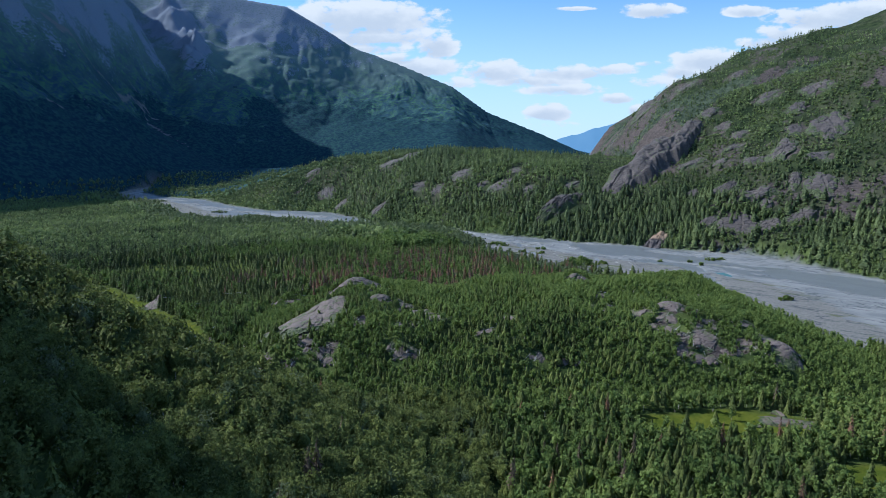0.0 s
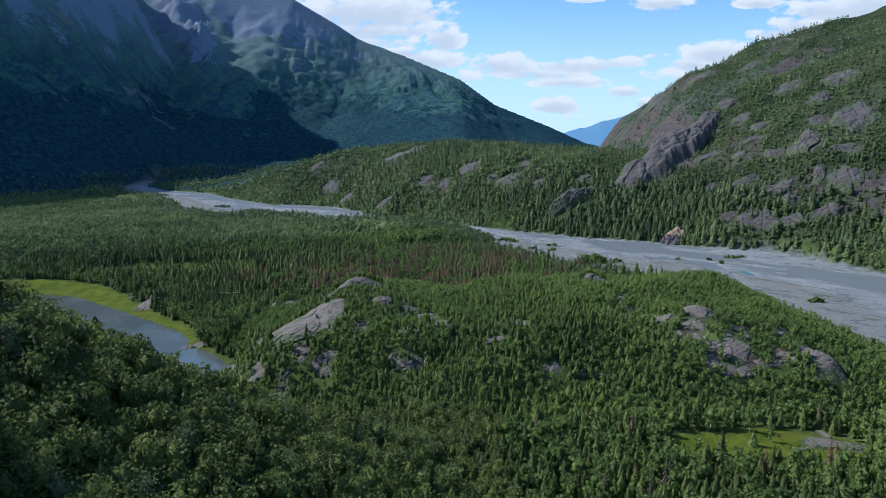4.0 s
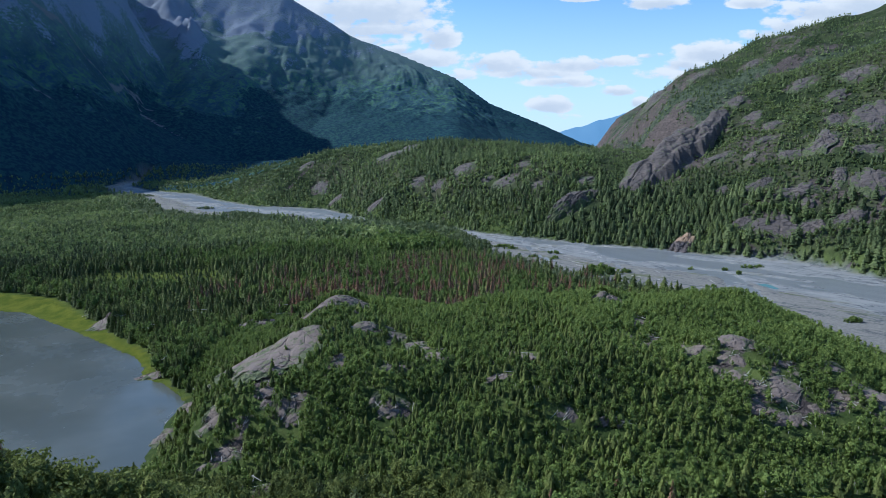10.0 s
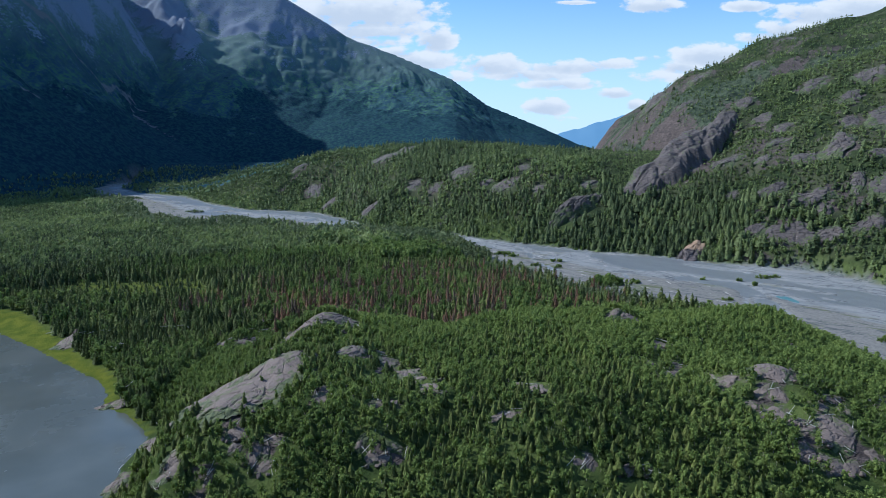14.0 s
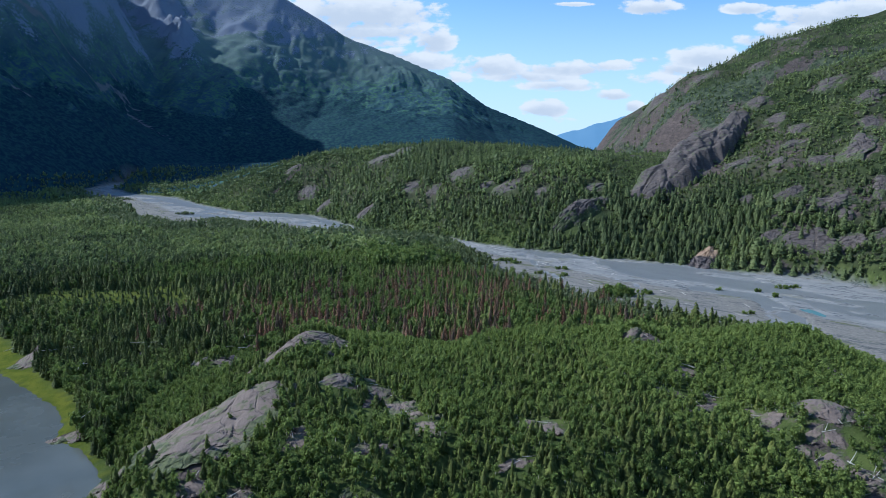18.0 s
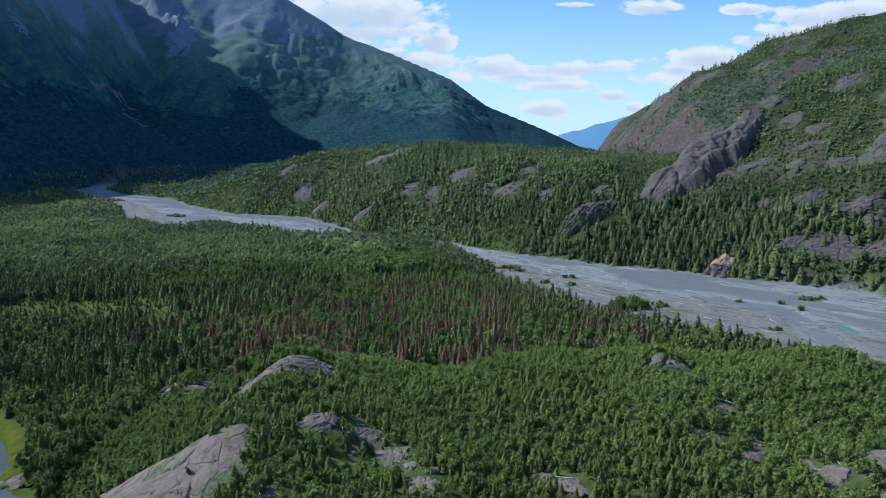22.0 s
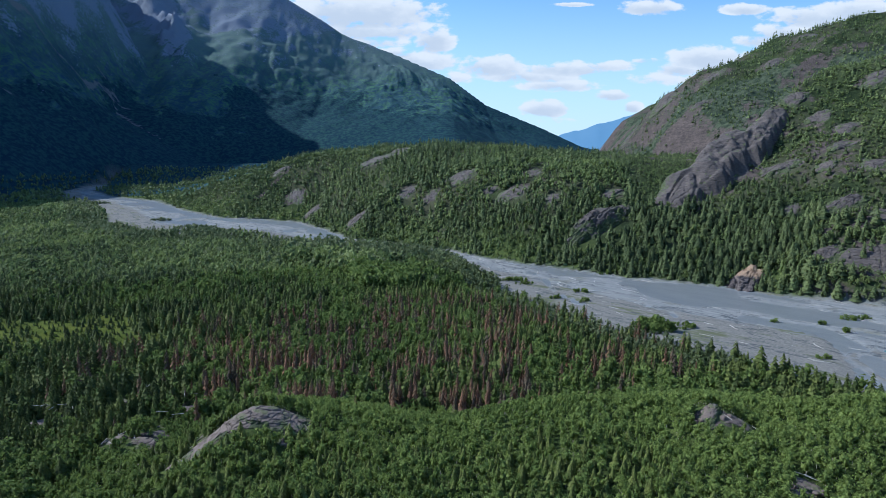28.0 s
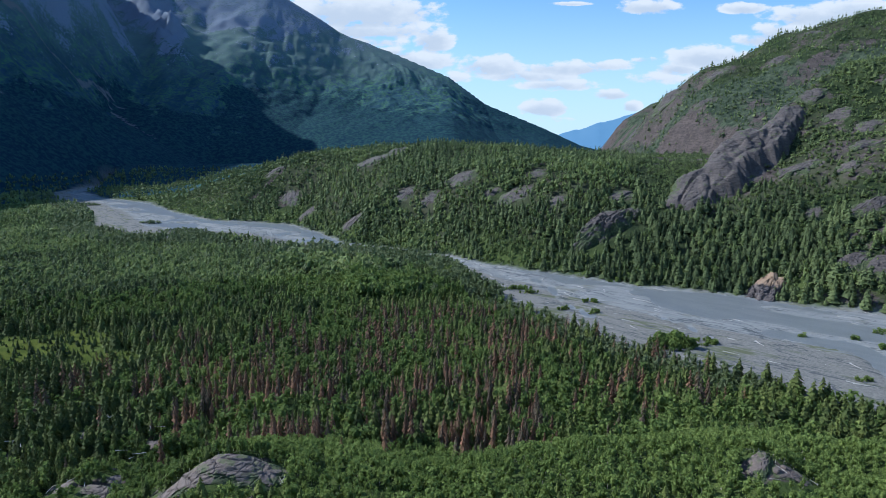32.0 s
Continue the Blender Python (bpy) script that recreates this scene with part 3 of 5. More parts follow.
def raw_mesh(name, co, faces, mats, mat_index=None, tint=None):
    mesh = bpy.data.meshes.new(name)
    k = faces.shape[1]
    mesh.vertices.add(len(co))
    mesh.vertices.foreach_set("co", np.asarray(co, np.float32).ravel())
    mesh.loops.add(faces.size)
    mesh.loops.foreach_set("vertex_index", faces.astype(np.int32).ravel())
    mesh.polygons.add(len(faces))
    mesh.polygons.foreach_set("loop_start", np.arange(0, faces.size, k, dtype=np.int32))
    for m in mats:
        mesh.materials.append(m)
    if mat_index is not None:
        mesh.polygons.foreach_set("material_index", mat_index.astype(np.int32))
    if tint is not None:
        mesh.attributes.new("tint", "FLOAT", "POINT").data.foreach_set("value", tint.astype(np.float32))
    mesh.update(calc_edges=True)
    return mesh


# bare rock in the woods: x, y, length, width, height, turn in degrees, sink
OUTCROPS = [
    (-72, 327, 23, 17, 7, 60, 1), (-63, 337, 11.2, 7.5, 3.7, 84, 1), (-91, 337, 14.5, 9.7, 4.8, 78, 1), (-70, 300, 4.5, 3.5, 2.0, -10, 1), (-44, 315, 4.4, 2.9, 1.5, 108, 1), (-24, 314, 3.7, 3.1, 1.6, 93, 1), (-23, 291, 3.4, 3, 1.5, 20, 1),
    (-16, 295, 4.6, 2.5, 1.4, -15, 1), (-55, 297, 3, 2.3, 1.4, 0, 1), (-57, 289, 3.9, 2.8, 1.4, 30, 1), (-89, 295, 4.7, 3.2, 1.6, 99, 1), (-91, 289, 3.6, 2.3, 1.4, 0, 1), (-78, 278, 6, 3.7, 1.9, -10, 1),
    (-118, 339, 5.3, 3.5, 1.8, 90, 1), (-62, 259, 3.2, 2.6, 1.4, 0, 1), (-76, 288, 2.8, 1.5, 1.4, 10, 1), (-23, 358, 5.7, 4.8, 2.4, 99, 1), (-15, 347, 7.4, 6, 3, 97.5, 1), (-4, 326, 6.9, 5.5, 2.8, 93, 1), (35, 327, 7.6, 5.1, 2.5, 91.5, 1), (23, 308, 2.8, 2.3, 1.4, 30, 1), (43, 291, 2.7, 1.5, 1.4, 0, 1),
    (63, 289, 3.2, 1.9, 1.4, 20, 1), (99, 377, 4.4, 4.3, 2.2, 96, 1), (97, 355, 4.4, 2.9, 1.5, 90, 1), (123, 329, 10.4, 6.9, 3.5, 78, 1), (107, 330, 5.5, 5.5, 2.7, 87, 1), (158, 377, 4.3, 3.3, 1.7, 90, 1), (127, 324, 4.9, 3.3, 1.6, 90, 1), (115, 319, 4.8, 2.6, 1.4, 30, 1), (116, 309, 5.1, 4.4, 2.2, 96, 1),
    (138, 315, 4.9, 3.1, 1.5, 10, 1), (130, 299, 7.8, 6.6, 3.3, 0, 1), (117, 293, 4.3, 4, 2, 20, 1), (121, 304, 3.1, 2.4, 1.4, 0, 1), (129, 288, 4.3, 2.6, 1.4, 10, 1), (157, 313, 5.6, 3.1, 1.5, 0, 1), (163, 290, 12.1, 8, 4, 96, 1), (148, 292, 3.2, 1.7, 1.4, 0, 1), (-223, 463, 11, 7.3, 3.7, 90, 1),
    (-207, 463, 5.1, 3.4, 1.7, 90, 1), (-175, 436, 7, 4.7, 2.3, 90, 1), (-168, 468, 8, 5.4, 2.7, 90, 1), (-115, 306, 6.8, 4.5, 2.3, 81, 1), (-150, 377, 5.7, 4.3, 2.2, 90, 1), (-56, 418, 13, 6, 5, 10, 0.5), (-72, 413, 13, 5, 4, 20, 0.5),
    (-38, 357, 7.5, 6, 4.5, 0, 1), (-142, 493, 7.0, 5.8, 2.6, 90, 1), (-110, 482, 6.2, 4.7, 2.8, 0, 1), (-110, 439, 7.1, 3.9, 3.2, 0, 1), (-123, 443, 4.4, 3.7, 1.7, 90, 1), (-169, 468, 7.2, 5.6, 3.2, 0, 1), (-160, 471, 4.3, 3.6, 1.9, 0, 1), (-113, 464, 4.7, 3.9, 1.7, 90, 1), (88, 412, 6, 3.5, 3.5, 60, 1), (94, 408, 7, 3, 2.5, -10, 1), (92, 346, 5, 3.5, 3, 40, 1), (86, 356, 4, 3, 2.5, 0, 1), (142, 243, 11, 4, 3.5, -15, 0.5),
    (140, 350, 6, 4, 3, 45, 1)]
HILL_ROCKS = [
    (150, 816, 25, 10, 21, -4, 2), (174, 822, 13, 7, 12, -10, 2), (-110, 1020, 18, 14, 8, 0, 3), (-96, 1192, 30, 22, 8, 10, 4), (-60, 1205, 24, 18, 7, -10, 3), (28, 994, 20, 17, 6, 15, 3),
    (84, 920, 16, 12, 6, 0, 3), (-230, 1205, 20, 17, 8, -15, 4), (-270, 1288, 18, 16, 8, 0, 4), (-190, 1150, 15, 12, 6, 10, 3), (-40, 1010, 13, 11, 5, 30, 2), (180, 860, 12, 9, 4, 15, 2), (110, 950, 12, 10, 4, 0, 2), (60, 940, 9, 8, 4, 0, 2), (-10, 980, 10, 9, 4, 0, 2), (120, 880, 9, 8, 3, 0, 2),
    (245, 707, 14, 9, 10, 20, 1), (318, 671, 30, 12, 8, -41, 4), (346, 650, 14, 8, 7, -35, 3), (296, 690, 10, 6, 5, -20, 2), (352, 690, 18, 8, 7, -25, 3), (330, 722, 13, 7, 6, -20, 2), (372, 640, 16, 9, 8, -30, 3)]


CRAGS = [  # bare crags on the eastern slope and the range behind it
    (283, 849, 70, 24, 30, 24.2, 0), (316, 806, 19, 9, 9, -20, 2), (367, 796, 14, 7, 7, -25, 2), (375, 890, 16, 9, 9, -30, 2), (401, 737, 16, 17, 12, -30, 2),
    (451, 806, 15, 11, 11, -30, 2), (457, 750, 23, 17, 13, -30, 3), (483, 822, 20, 10, 9, -30, 2), (372, 753, 15, 7, 7, -30, 2), (386, 818, 11, 7, 6, -30, 2), (379, 850, 12, 7, 7, -30, 2),
    (403, 662, 19, 11, 11, -35, 2), (386, 683, 7, 10, 8, -35, 2), (319, 727, 8, 5, 5, -30, 1), (354, 674, 8, 6, 6, -30, 1), (420, 700, 14, 9, 8, -35, 2), (440, 860, 18, 9, 8, -30, 2), (345, 900, 18, 9, 8, 0, 2), (430, 770, 12, 8, 7, -30, 2),
    (345, 775, 10, 6, 5, -30, 1), (300, 745, 8, 5, 5, -20, 1), (679, 2120, 62, 44, 40, -10, 6), (600, 2195, 58, 36, 30, -20, 6), (908, 1967, 40, 24, 20, -20, 4), (780, 2050, 55, 30, 26, -20, 5), (690, 1900, 40, 22, 20, -10, 4), (1050, 2050, 60, 30, 24, -20, 5)]

r = np.random.default_rng(5)
for cx, cy, a, b, h, deg, sink in OUTCROPS[:]:
    for k in range(2 if a > 7 else 1):
        t, f = r.random() * 6.28, 1.15 + 0.5 * r.random()
        OUTCROPS.append((cx + a * f * math.cos(t), cy + b * 1.3 * f * math.sin(t), 2.0 + 2.5 * r.random(), 1.5 + 1.8 * r.random(), 1.6 + 1.5 * r.random(), 360 * r.random(), 0.5))


def bare(x, y, rocks, grow=2.4):
    """How near bare rock a place lies, from 0 to 1."""
    best = np.zeros(x.shape)
    for cx, cy, a, b, h, deg, sink in rocks:
        c, s = math.cos(radians(deg)), math.sin(radians(deg))
        u, v = (x - cx) * c + (y - cy) * s, -(x - cx) * s + (y - cy) * c
        best = np.maximum(best, smooth(grow, 0.6, (u / (a + 1.5)) ** 2 + (v / (b + 1.5)) ** 2))
    return best


def rock_mask(x, y, z):
    s, w = stream(x, y)
    far = s - w
    step = 6.0
    slope = np.hypot(land(x + step, y) - z, land(x, y + step) - z) / step
    n = fractal(x, y, 70, 91, 4)
    east = np.where((far > 0) & (x > 200) & (y < 1500), 0.36 + 0.45 * smooth(0.75, 1.3, slope) + 0.34 * n - 0.35 * smooth(60, 10, z), 0)
    hill = np.where((far > 0) & (x <= 200) & (y < 1500), 0.14 + 0.34 * n + 0.3 * smooth(1.0, 1.6, slope), 0)
    back = np.where((y >= 1500) & (x > 350) & (y < 3000), 0.22 + 0.34 * n + 0.35 * smooth(0.6, 1.2, slope), 0)
    ribs = np.zeros(x.shape)
    for ax, ay, bx, by, up, wide in RIBS:
        ux, uy = bx - ax, by - ay
        f = np.clip(((x - ax) * ux + (y - ay) * uy) / (ux * ux + uy * uy), 0, 1)
        ribs = np.maximum(ribs, smooth(wide * 0.8, 20, np.hypot(x - ax - f * ux, y - ay - f * uy)) * (0.24 if up > 60 else 0.1))
    high = np.where((y >= 1500) & (x <= 350), ribs * smooth(180, 420, z) + 0.58 * smooth(470, 900, z + 160 * n) * np.where(x > -1150 - 0.4 * (y - 3300), 1, 0.85) + 0.35 * smooth(0.9, 1.7, slope), 0)
    return np.clip(np.maximum.reduce([east, hill, back, high, 0.56 * bare(x, y, OUTCROPS, 1.6), 0.56 * bare(x, y, HILL_ROCKS + CRAGS)]), 0, 1)


def meadow(x, y):
    a = ((x - 120 + 0.4 * (y - 238)) / 40) ** 2 + ((y - 238) / 15) ** 2
    b = ((x - 150) / 16) ** 2 + ((y - 196) / 12) ** 2
    return np.maximum(smooth(1.25, 0.8, a + 0.4 * grain(x, y, 18, 93)), smooth(1.2, 0.8, b))


def bog(x, y):
    return smooth(1.2, 0.4, ((x + 240) / 70) ** 2 + ((y - 588) / 36) ** 2 + 0.9 * fractal(x, y, 26, 94, 3))


def strand(x, y):
    """The sedge belt along the lake."""
    d = inside(x, y, SHORE)
    wide = np.interp(x, [-400, -300, -240, -190, -160, -130, -110], [34, 27, 17, 10, 8, 3, 1])
    return np.where((d < 2) & (y > 340), smooth(-wide, -wide + 4, d), 0)


def grass_mask(x, y, z):
    return np.clip(meadow(x, y) + strand(x, y) + 0.6 * bog(x, y), 0, 1)


def gravel_mask(x, y, z):
    s, w = stream(x, y)
    return smooth(6, 0, np.abs(s) - w - 3 * grain(x, y, 15, 95))


def dry_mask(x, y, z):
    s, w = stream(x, y)
    return np.clip(smooth(0.2, -0.55, s / np.maximum(w, 1)) * smooth(-0.1, 0.55, z) + 0.5 * smooth(0.86, 1.0, np.abs(s) / np.maximum(w, 1)), 0, 1)


def brush_mask(x, y, z):
    s, w = stream(x, y)
    return np.where((s - w > 0) | (y > 1900), smooth(3, 30, z), np.where((x < -850) & (y > 1150), smooth(4, 20, z), 0))


def wood_mask(x, y, z):
    return np.where((y > 1600) | (x < -850) & (y > 1150), 0.95 * smooth(520, 180, z + 130 * fractal(x, y, 420, 100, 5)), 0)


CHUTES = [((-1560, 2490), (-1482, 2568), (-1436, 2652), (-1373, 2870), (-1108, 2700), 16), ((-1430, 2923), (-1400, 2910), (-1360, 2900), (-1320, 2897), (-1290, 2890), 12),
          ((-1330, 2050), (-1310, 2060), (-1295, 2075), (-1285, 2085), (-1270, 2100), 14)]


def scree_mask(x, y, z):
    best = np.zeros(x.shape)
    px, py = x + 14 * grain(x, y, 60, 96), y + 14 * grain(x, y, 60, 97)
    for *line, wide in CHUTES:
        for (ax, ay), (bx, by) in zip(line[:-1], line[1:]):
            ux, uy = bx - ax, by - ay
            f = np.clip(((px - ax) * ux + (py - ay) * uy) / (ux * ux + uy * uy), 0, 1)
            best = np.maximum(best, smooth(wide, wide * 0.4, np.hypot(px - ax - f * ux, py - ay - f * uy)))
    return best * 0.62


xs = spaced((-4200, -2400, 90), (-2400, -1000, 18), (-1000, -420, 8), (-420, 480, 4.5), (480, 900, 9), (900, 1700, 20), (1700, 4200, 90))
ys = spaced((-700, 60, 40), (60, 740, 4.5), (740, 1000, 5.5), (1000, 1400, 7), (1400, 2400, 17), (2400, 4400, 17), (4400, 4700, 60))
# the last mask marks far slopes whose colours hold painted blue haze
ground = tagged(new("ground", grid_mesh("ground", xs, ys, land, {"rock": rock_mask, "grass": grass_mask, "gravel": gravel_mask, "brush": brush_mask, "scree": scree_mask, "wood": wood_mask, "dry": dry_mask, "alpine_haze": lambda x, y, z: np.where((y > 1500) & (x < np.where(y < 2700, 330, 1600)) | (y > 1150) & (x < -850), 1.0, 0.0)}, GROUND)),
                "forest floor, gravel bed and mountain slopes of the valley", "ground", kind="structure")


def water(name, ring, level, mat, label):
    bm = bmesh.new()
    verts = [bm.verts.new((x, y, level)) for x, y in ring]
    face = bm.faces.new(verts)
    bmesh.ops.triangulate(bm, faces=[face])
    mesh = bpy.data.meshes.new(name)
    bm.to_mesh(mesh)
    bm.free()
    mesh.materials.append(mat)
    return tagged(new(name, mesh), label, "water", kind="structure")


c = SHORE.mean(0)
water("lake", [tuple(c + (p - c) * 1.06) for p in SHORE], LAKE_LEVEL, LAKE, "calm grey-blue lake reflecting a pale sky")
ring = []
for k in range(36):
    a = k * math.pi / 18
    f = 1.1 + 0.12 * math.sin(3 * a + 1) + 0.08 * math.sin(5 * a)
    u, v = 12 * f * math.cos(a), 3.6 * f * math.sin(a)
    ring.append((POOL_AT[0] + 0.21 * u + 0.978 * v, POOL_AT[1] - 0.978 * u + 0.21 * v))
water("pool", ring, RIVER_LEVEL + 0.03, POOL, "small turquoise pool among the gravel bars")
left, right = [], []
for i, (x, y, w) in enumerate(STREAM):
    a, b = STREAM[max(i - 1, 0)], STREAM[min(i + 1, len(STREAM) - 1)]
    t = (b - a)[:2] / np.linalg.norm((b - a)[:2])
    left.append((x - t[1] * (w + 3), y + t[0] * (w + 3)))
    right.append((x + t[1] * (w + 3), y - t[0] * (w + 3)))
bm = bmesh.new()
la, ra = [bm.verts.new((*p, RIVER_LEVEL)) for p in left], [bm.verts.new((*p, RIVER_LEVEL)) for p in right]
for i in range(len(la) - 1):
    bm.faces.new((ra[i], ra[i + 1], la[i + 1], la[i]))
mesh = bpy.data.meshes.new("river")
bm.to_mesh(mesh)
bm.free()
mesh.materials.append(RIVER)
tagged(new("river", mesh), "braided grey glacial river heavy with silt", "water", kind="structure")

# the range in the gap, pale blue by a painted haze glow
DISTANT = np.array([(600, 130), (773, 182), (930, 233), (1000, 252), (1069, 282), (1120, 290), (1207, 314), (1260, 322), (1337, 346), (1400, 362), (1480, 340), (1700, 300), (2000, 250)], float)
fx = np.linspace(600, 2000, 90)
fy = np.array([4380, 4420, 4455, 4480, 4500])
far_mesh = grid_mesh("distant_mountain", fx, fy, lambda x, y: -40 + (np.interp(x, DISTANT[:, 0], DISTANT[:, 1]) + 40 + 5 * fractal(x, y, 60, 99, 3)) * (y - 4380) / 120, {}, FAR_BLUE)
tagged(new("distant_mountain", far_mesh), "far mountain range seen through the gap, blue haze painted as its own glow", "mountain", kind="structure")


# ---- trees ----
rng = np.random.default_rng(7)


def spruce_shape(boughs, seed, wide=0.22, spread=0.5, ragged=0.5):
    """Shaggy fans of drooping boughs wound up a stem; unit height."""
    r = np.random.default_rng(seed)
    co, tri = [], []
    for i in range(boughs):
        f = ((i + 0.5) / boughs) ** 1.12
        h = 0.07 + 0.88 * f
        rad = wide * (1 - f) ** 0.8 * (1 - ragged / 2 + ragged * r.random()) + 0.018
        a, d = i * 2.4 + 0.6 * r.random(), spread * (0.8 + 0.4 * r.random())
        low = h - (0.25 + 0.3 * r.random()) * rad
        base = len(co)
        co += [(0.1 * rad * math.cos(a), 0.1 * rad * math.sin(a), min(1.0, h + 0.5 * rad + 0.03)), (rad * math.cos(a - d), rad * math.sin(a - d), low + 0.15 * rad * r.random()),
               (0.85 * rad * math.cos(a + d), 0.85 * rad * math.sin(a + d), low - 0.1 * rad * r.random())]
        tri.append((base, base + 1, base + 2))
    return np.array(co), np.array(tri)


def leafy_shape(leaves, size, seed, lumps=7, wide=0.27, low=0.2):
    """A lumpy crown of leaf sprays; unit height."""
    r = np.random.default_rng(seed)
    heart = []
    for k in range(lumps):
        h = low + (0.86 - low) * (k + 0.5) / lumps
        reach = wide * math.sin(math.pi * (0.15 + 0.8 * (h - low) / (1 - low))) ** 0.7 * 0.72
        a = k * 2.4 + r.random()
        heart.append((reach * math.cos(a) * r.random() ** 0.4, reach * math.sin(a) * r.random() ** 0.4, h, wide * (0.42 + 0.3 * r.random())))
    co, tri = [], []
    mid, half, around = (0.9 + low) / 2, (0.9 - low) / 2 * 0.82, wide * 0.62
    co += [(0, 0, mid - half), (around, 0.1 * around, mid - 0.3 * half), (-0.1 * around, around, mid + 0.1 * half), (-around, 0, mid - 0.1 * half), (0.1 * around, -around, mid + 0.2 * half), (0, 0, mid + half)]
    for a, b in ((1, 2), (2, 3), (3, 4), (4, 1)):
        tri += [(a, b, 5), (b, a, 0)]
    for i in range(leaves):
        x, y, h, rad = heart[i % lumps]
        v = r.normal(size=3)
        v /= np.linalg.norm(v)
        v[2] = abs(v[2]) * 1.0 - 0.25 if r.random() < 0.85 else v[2]
        p = np.array((x, y, h)) + v * rad * (0.75 + 0.3 * r.random()) * (1, 1, 0.85)
        out = v + 0.55 * r.normal(size=3)
        out /= np.linalg.norm(out)
        t = np.cross(out, r.normal(size=3))
        t /= np.linalg.norm(t)
        b = np.cross(out, t)
        s = size * (0.7 + 0.6 * r.random())
        base = len(co)
        co += [tuple(p + s * t), tuple(p - 0.55 * s * t + 0.8 * s * b), tuple(p - 0.45 * s * t - 0.8 * s * b)]
        tri.append((base, base + 1, base + 2))
    return np.array(co), np.array(tri)


def pole(top, rad, sides=4, low=-0.04):
    co = [(rad * math.cos(2 * math.pi * i / sides), rad * math.sin(2 * math.pi * i / sides), low) for i in range(sides)] + [(0.0, 0.0, top)]
    return np.array(co), np.array([(i, (i + 1) % sides, sides) for i in range(sides)])


def grove(name, shapes, spots, heights, tints, mats, label, category, widen=None, trunk=None):
    """Many trees of one kind, too many to count, as one object."""
    if not len(spots):
        return None
    r = np.random.default_rng(len(spots))
    pick = r.integers(0, len(shapes), len(spots))
    turn = r.random(len(spots)) * 2 * math.pi
    fat = (0.85 + 0.3 * r.random(len(spots))) if widen is None else widen * (0.85 + 0.3 * r.random(len(spots)))
    cos, tris, hues, slots, start = [], [], [], [], 0
    pieces = [(k, s, 0) for k, s in enumerate(shapes)] + ([(-1, trunk, 1)] if trunk is not None else [])
    for k, (co, tri), slot in pieces:
        on = np.arange(len(spots)) if k < 0 else np.nonzero(pick == k)[0]
        if not len(on):
            continue
        c, s, h = np.cos(turn[on])[:, None], np.sin(turn[on])[:, None], heights[on][:, None]
        x, y, z = co[:, 0][None] * h * fat[on][:, None], co[:, 1][None] * h * fat[on][:, None], co[:, 2][None] * h
        out = np.stack([c * x - s * y + spots[on, 0:1], s * x + c * y + spots[on, 1:2], z + spots[on, 2:3]], -1).reshape(-1, 3)
        cos.append(out)
        tris.append((tri[None] + (start + np.arange(len(on)) * len(co))[:, None, None]).reshape(-1, 3))
        hues.append(np.repeat(tints[on], len(co)))
        slots.append(np.full(len(on) * len(tri), slot))
        start += len(out)
    mesh = raw_mesh(name, np.concatenate(cos), np.concatenate(tris), mats, np.concatenate(slots), np.concatenate(hues))
    return tagged(new(name, mesh), label, category, kind="stuff")


def in_rocks(x, y, grow=0.9, rocks=None):
    hit = np.zeros(x.shape, bool)
    for cx, cy, a, b, h, deg, sink in OUTCROPS + HILL_ROCKS + CRAGS if rocks is None else rocks:
        c, s = math.cos(radians(deg)), math.sin(radians(deg))
        u, v = (x - cx) * c + (y - cy) * s, -(x - cx) * s + (y - cy) * c
        hit |= (u / a) ** 2 + (v / b) ** 2 < grow
    return hit


def scatter(x0, x1, y0, y1, step):
    nx, ny = int((x1 - x0) / step), int((y1 - y0) / step)
    X, Y = np.meshgrid(x0 + step * np.arange(nx), y0 + step * np.arange(ny))
    return np.stack([X.ravel() + step * (rng.random(X.size) - 0.1), Y.ravel() + step * (rng.random(X.size) - 0.1)], 1)


p = np.concatenate([
    scatter(-150, 20, 22, 70, 3.05), scatter(-420, 280, 70, 262, 3.05), scatter(-420, 280, 262, 480, 2.35), scatter(-620, 300, 480, 760, 3.7), scatter(280, 620, 330, 760, 4.2), scatter(-900, 560, 760, 1060, 4.1), scatter(220, 560, 640, 960, 4.2),
    scatter(-1100, 560, 1060, 1420, 5.6), scatter(-1300, 450, 1420, 2100, 12.0), scatter(450, 1300, 1420, 2250, 12.0)])
X, Y = p.T
Z = land(X, Y)
s_, w_ = stream(X, Y)
far_, near_ = s_ - w_, -s_ - w_
view = np.abs(X) < 0.80 * (Y + 30) + 20
shore_ = inside(X, Y, SHORE)
dense = 0.62 + 0.5 * grain(X, Y, 34, 201) + 0.35 * grain(X, Y, 13, 202)
hill_ = (Y < 232) & (X < 20)
thin = ~hill_ | (rng.random(len(X)) < 0.6)
keep = thin & view & (shore_ < -3) & ((far_ > 2) | (-s_ > w_ + 2.5)) & ((meadow(X, Y) < 0.4) | (rng.random(len(X)) < np.where(X < 112, 0.08, 0.03))) & (strand(X, Y) < 0.3) & (~in_rocks(X, Y) | (rng.random(len(X)) < 0.05 + 0.45 * smooth(0.15, 0.5, grain(X, Y, 8, 205))))
MAIN = [o for o in OUTCROPS if o[2] > 2.6]
open_ = in_rocks(X, Y + 3.0, 0.8, MAIN) | in_rocks(X, Y + 6.0, 0.7, MAIN)  # thin heath below the bare slabs
keep &= ~open_ | (rng.random(len(X)) < 0.14)
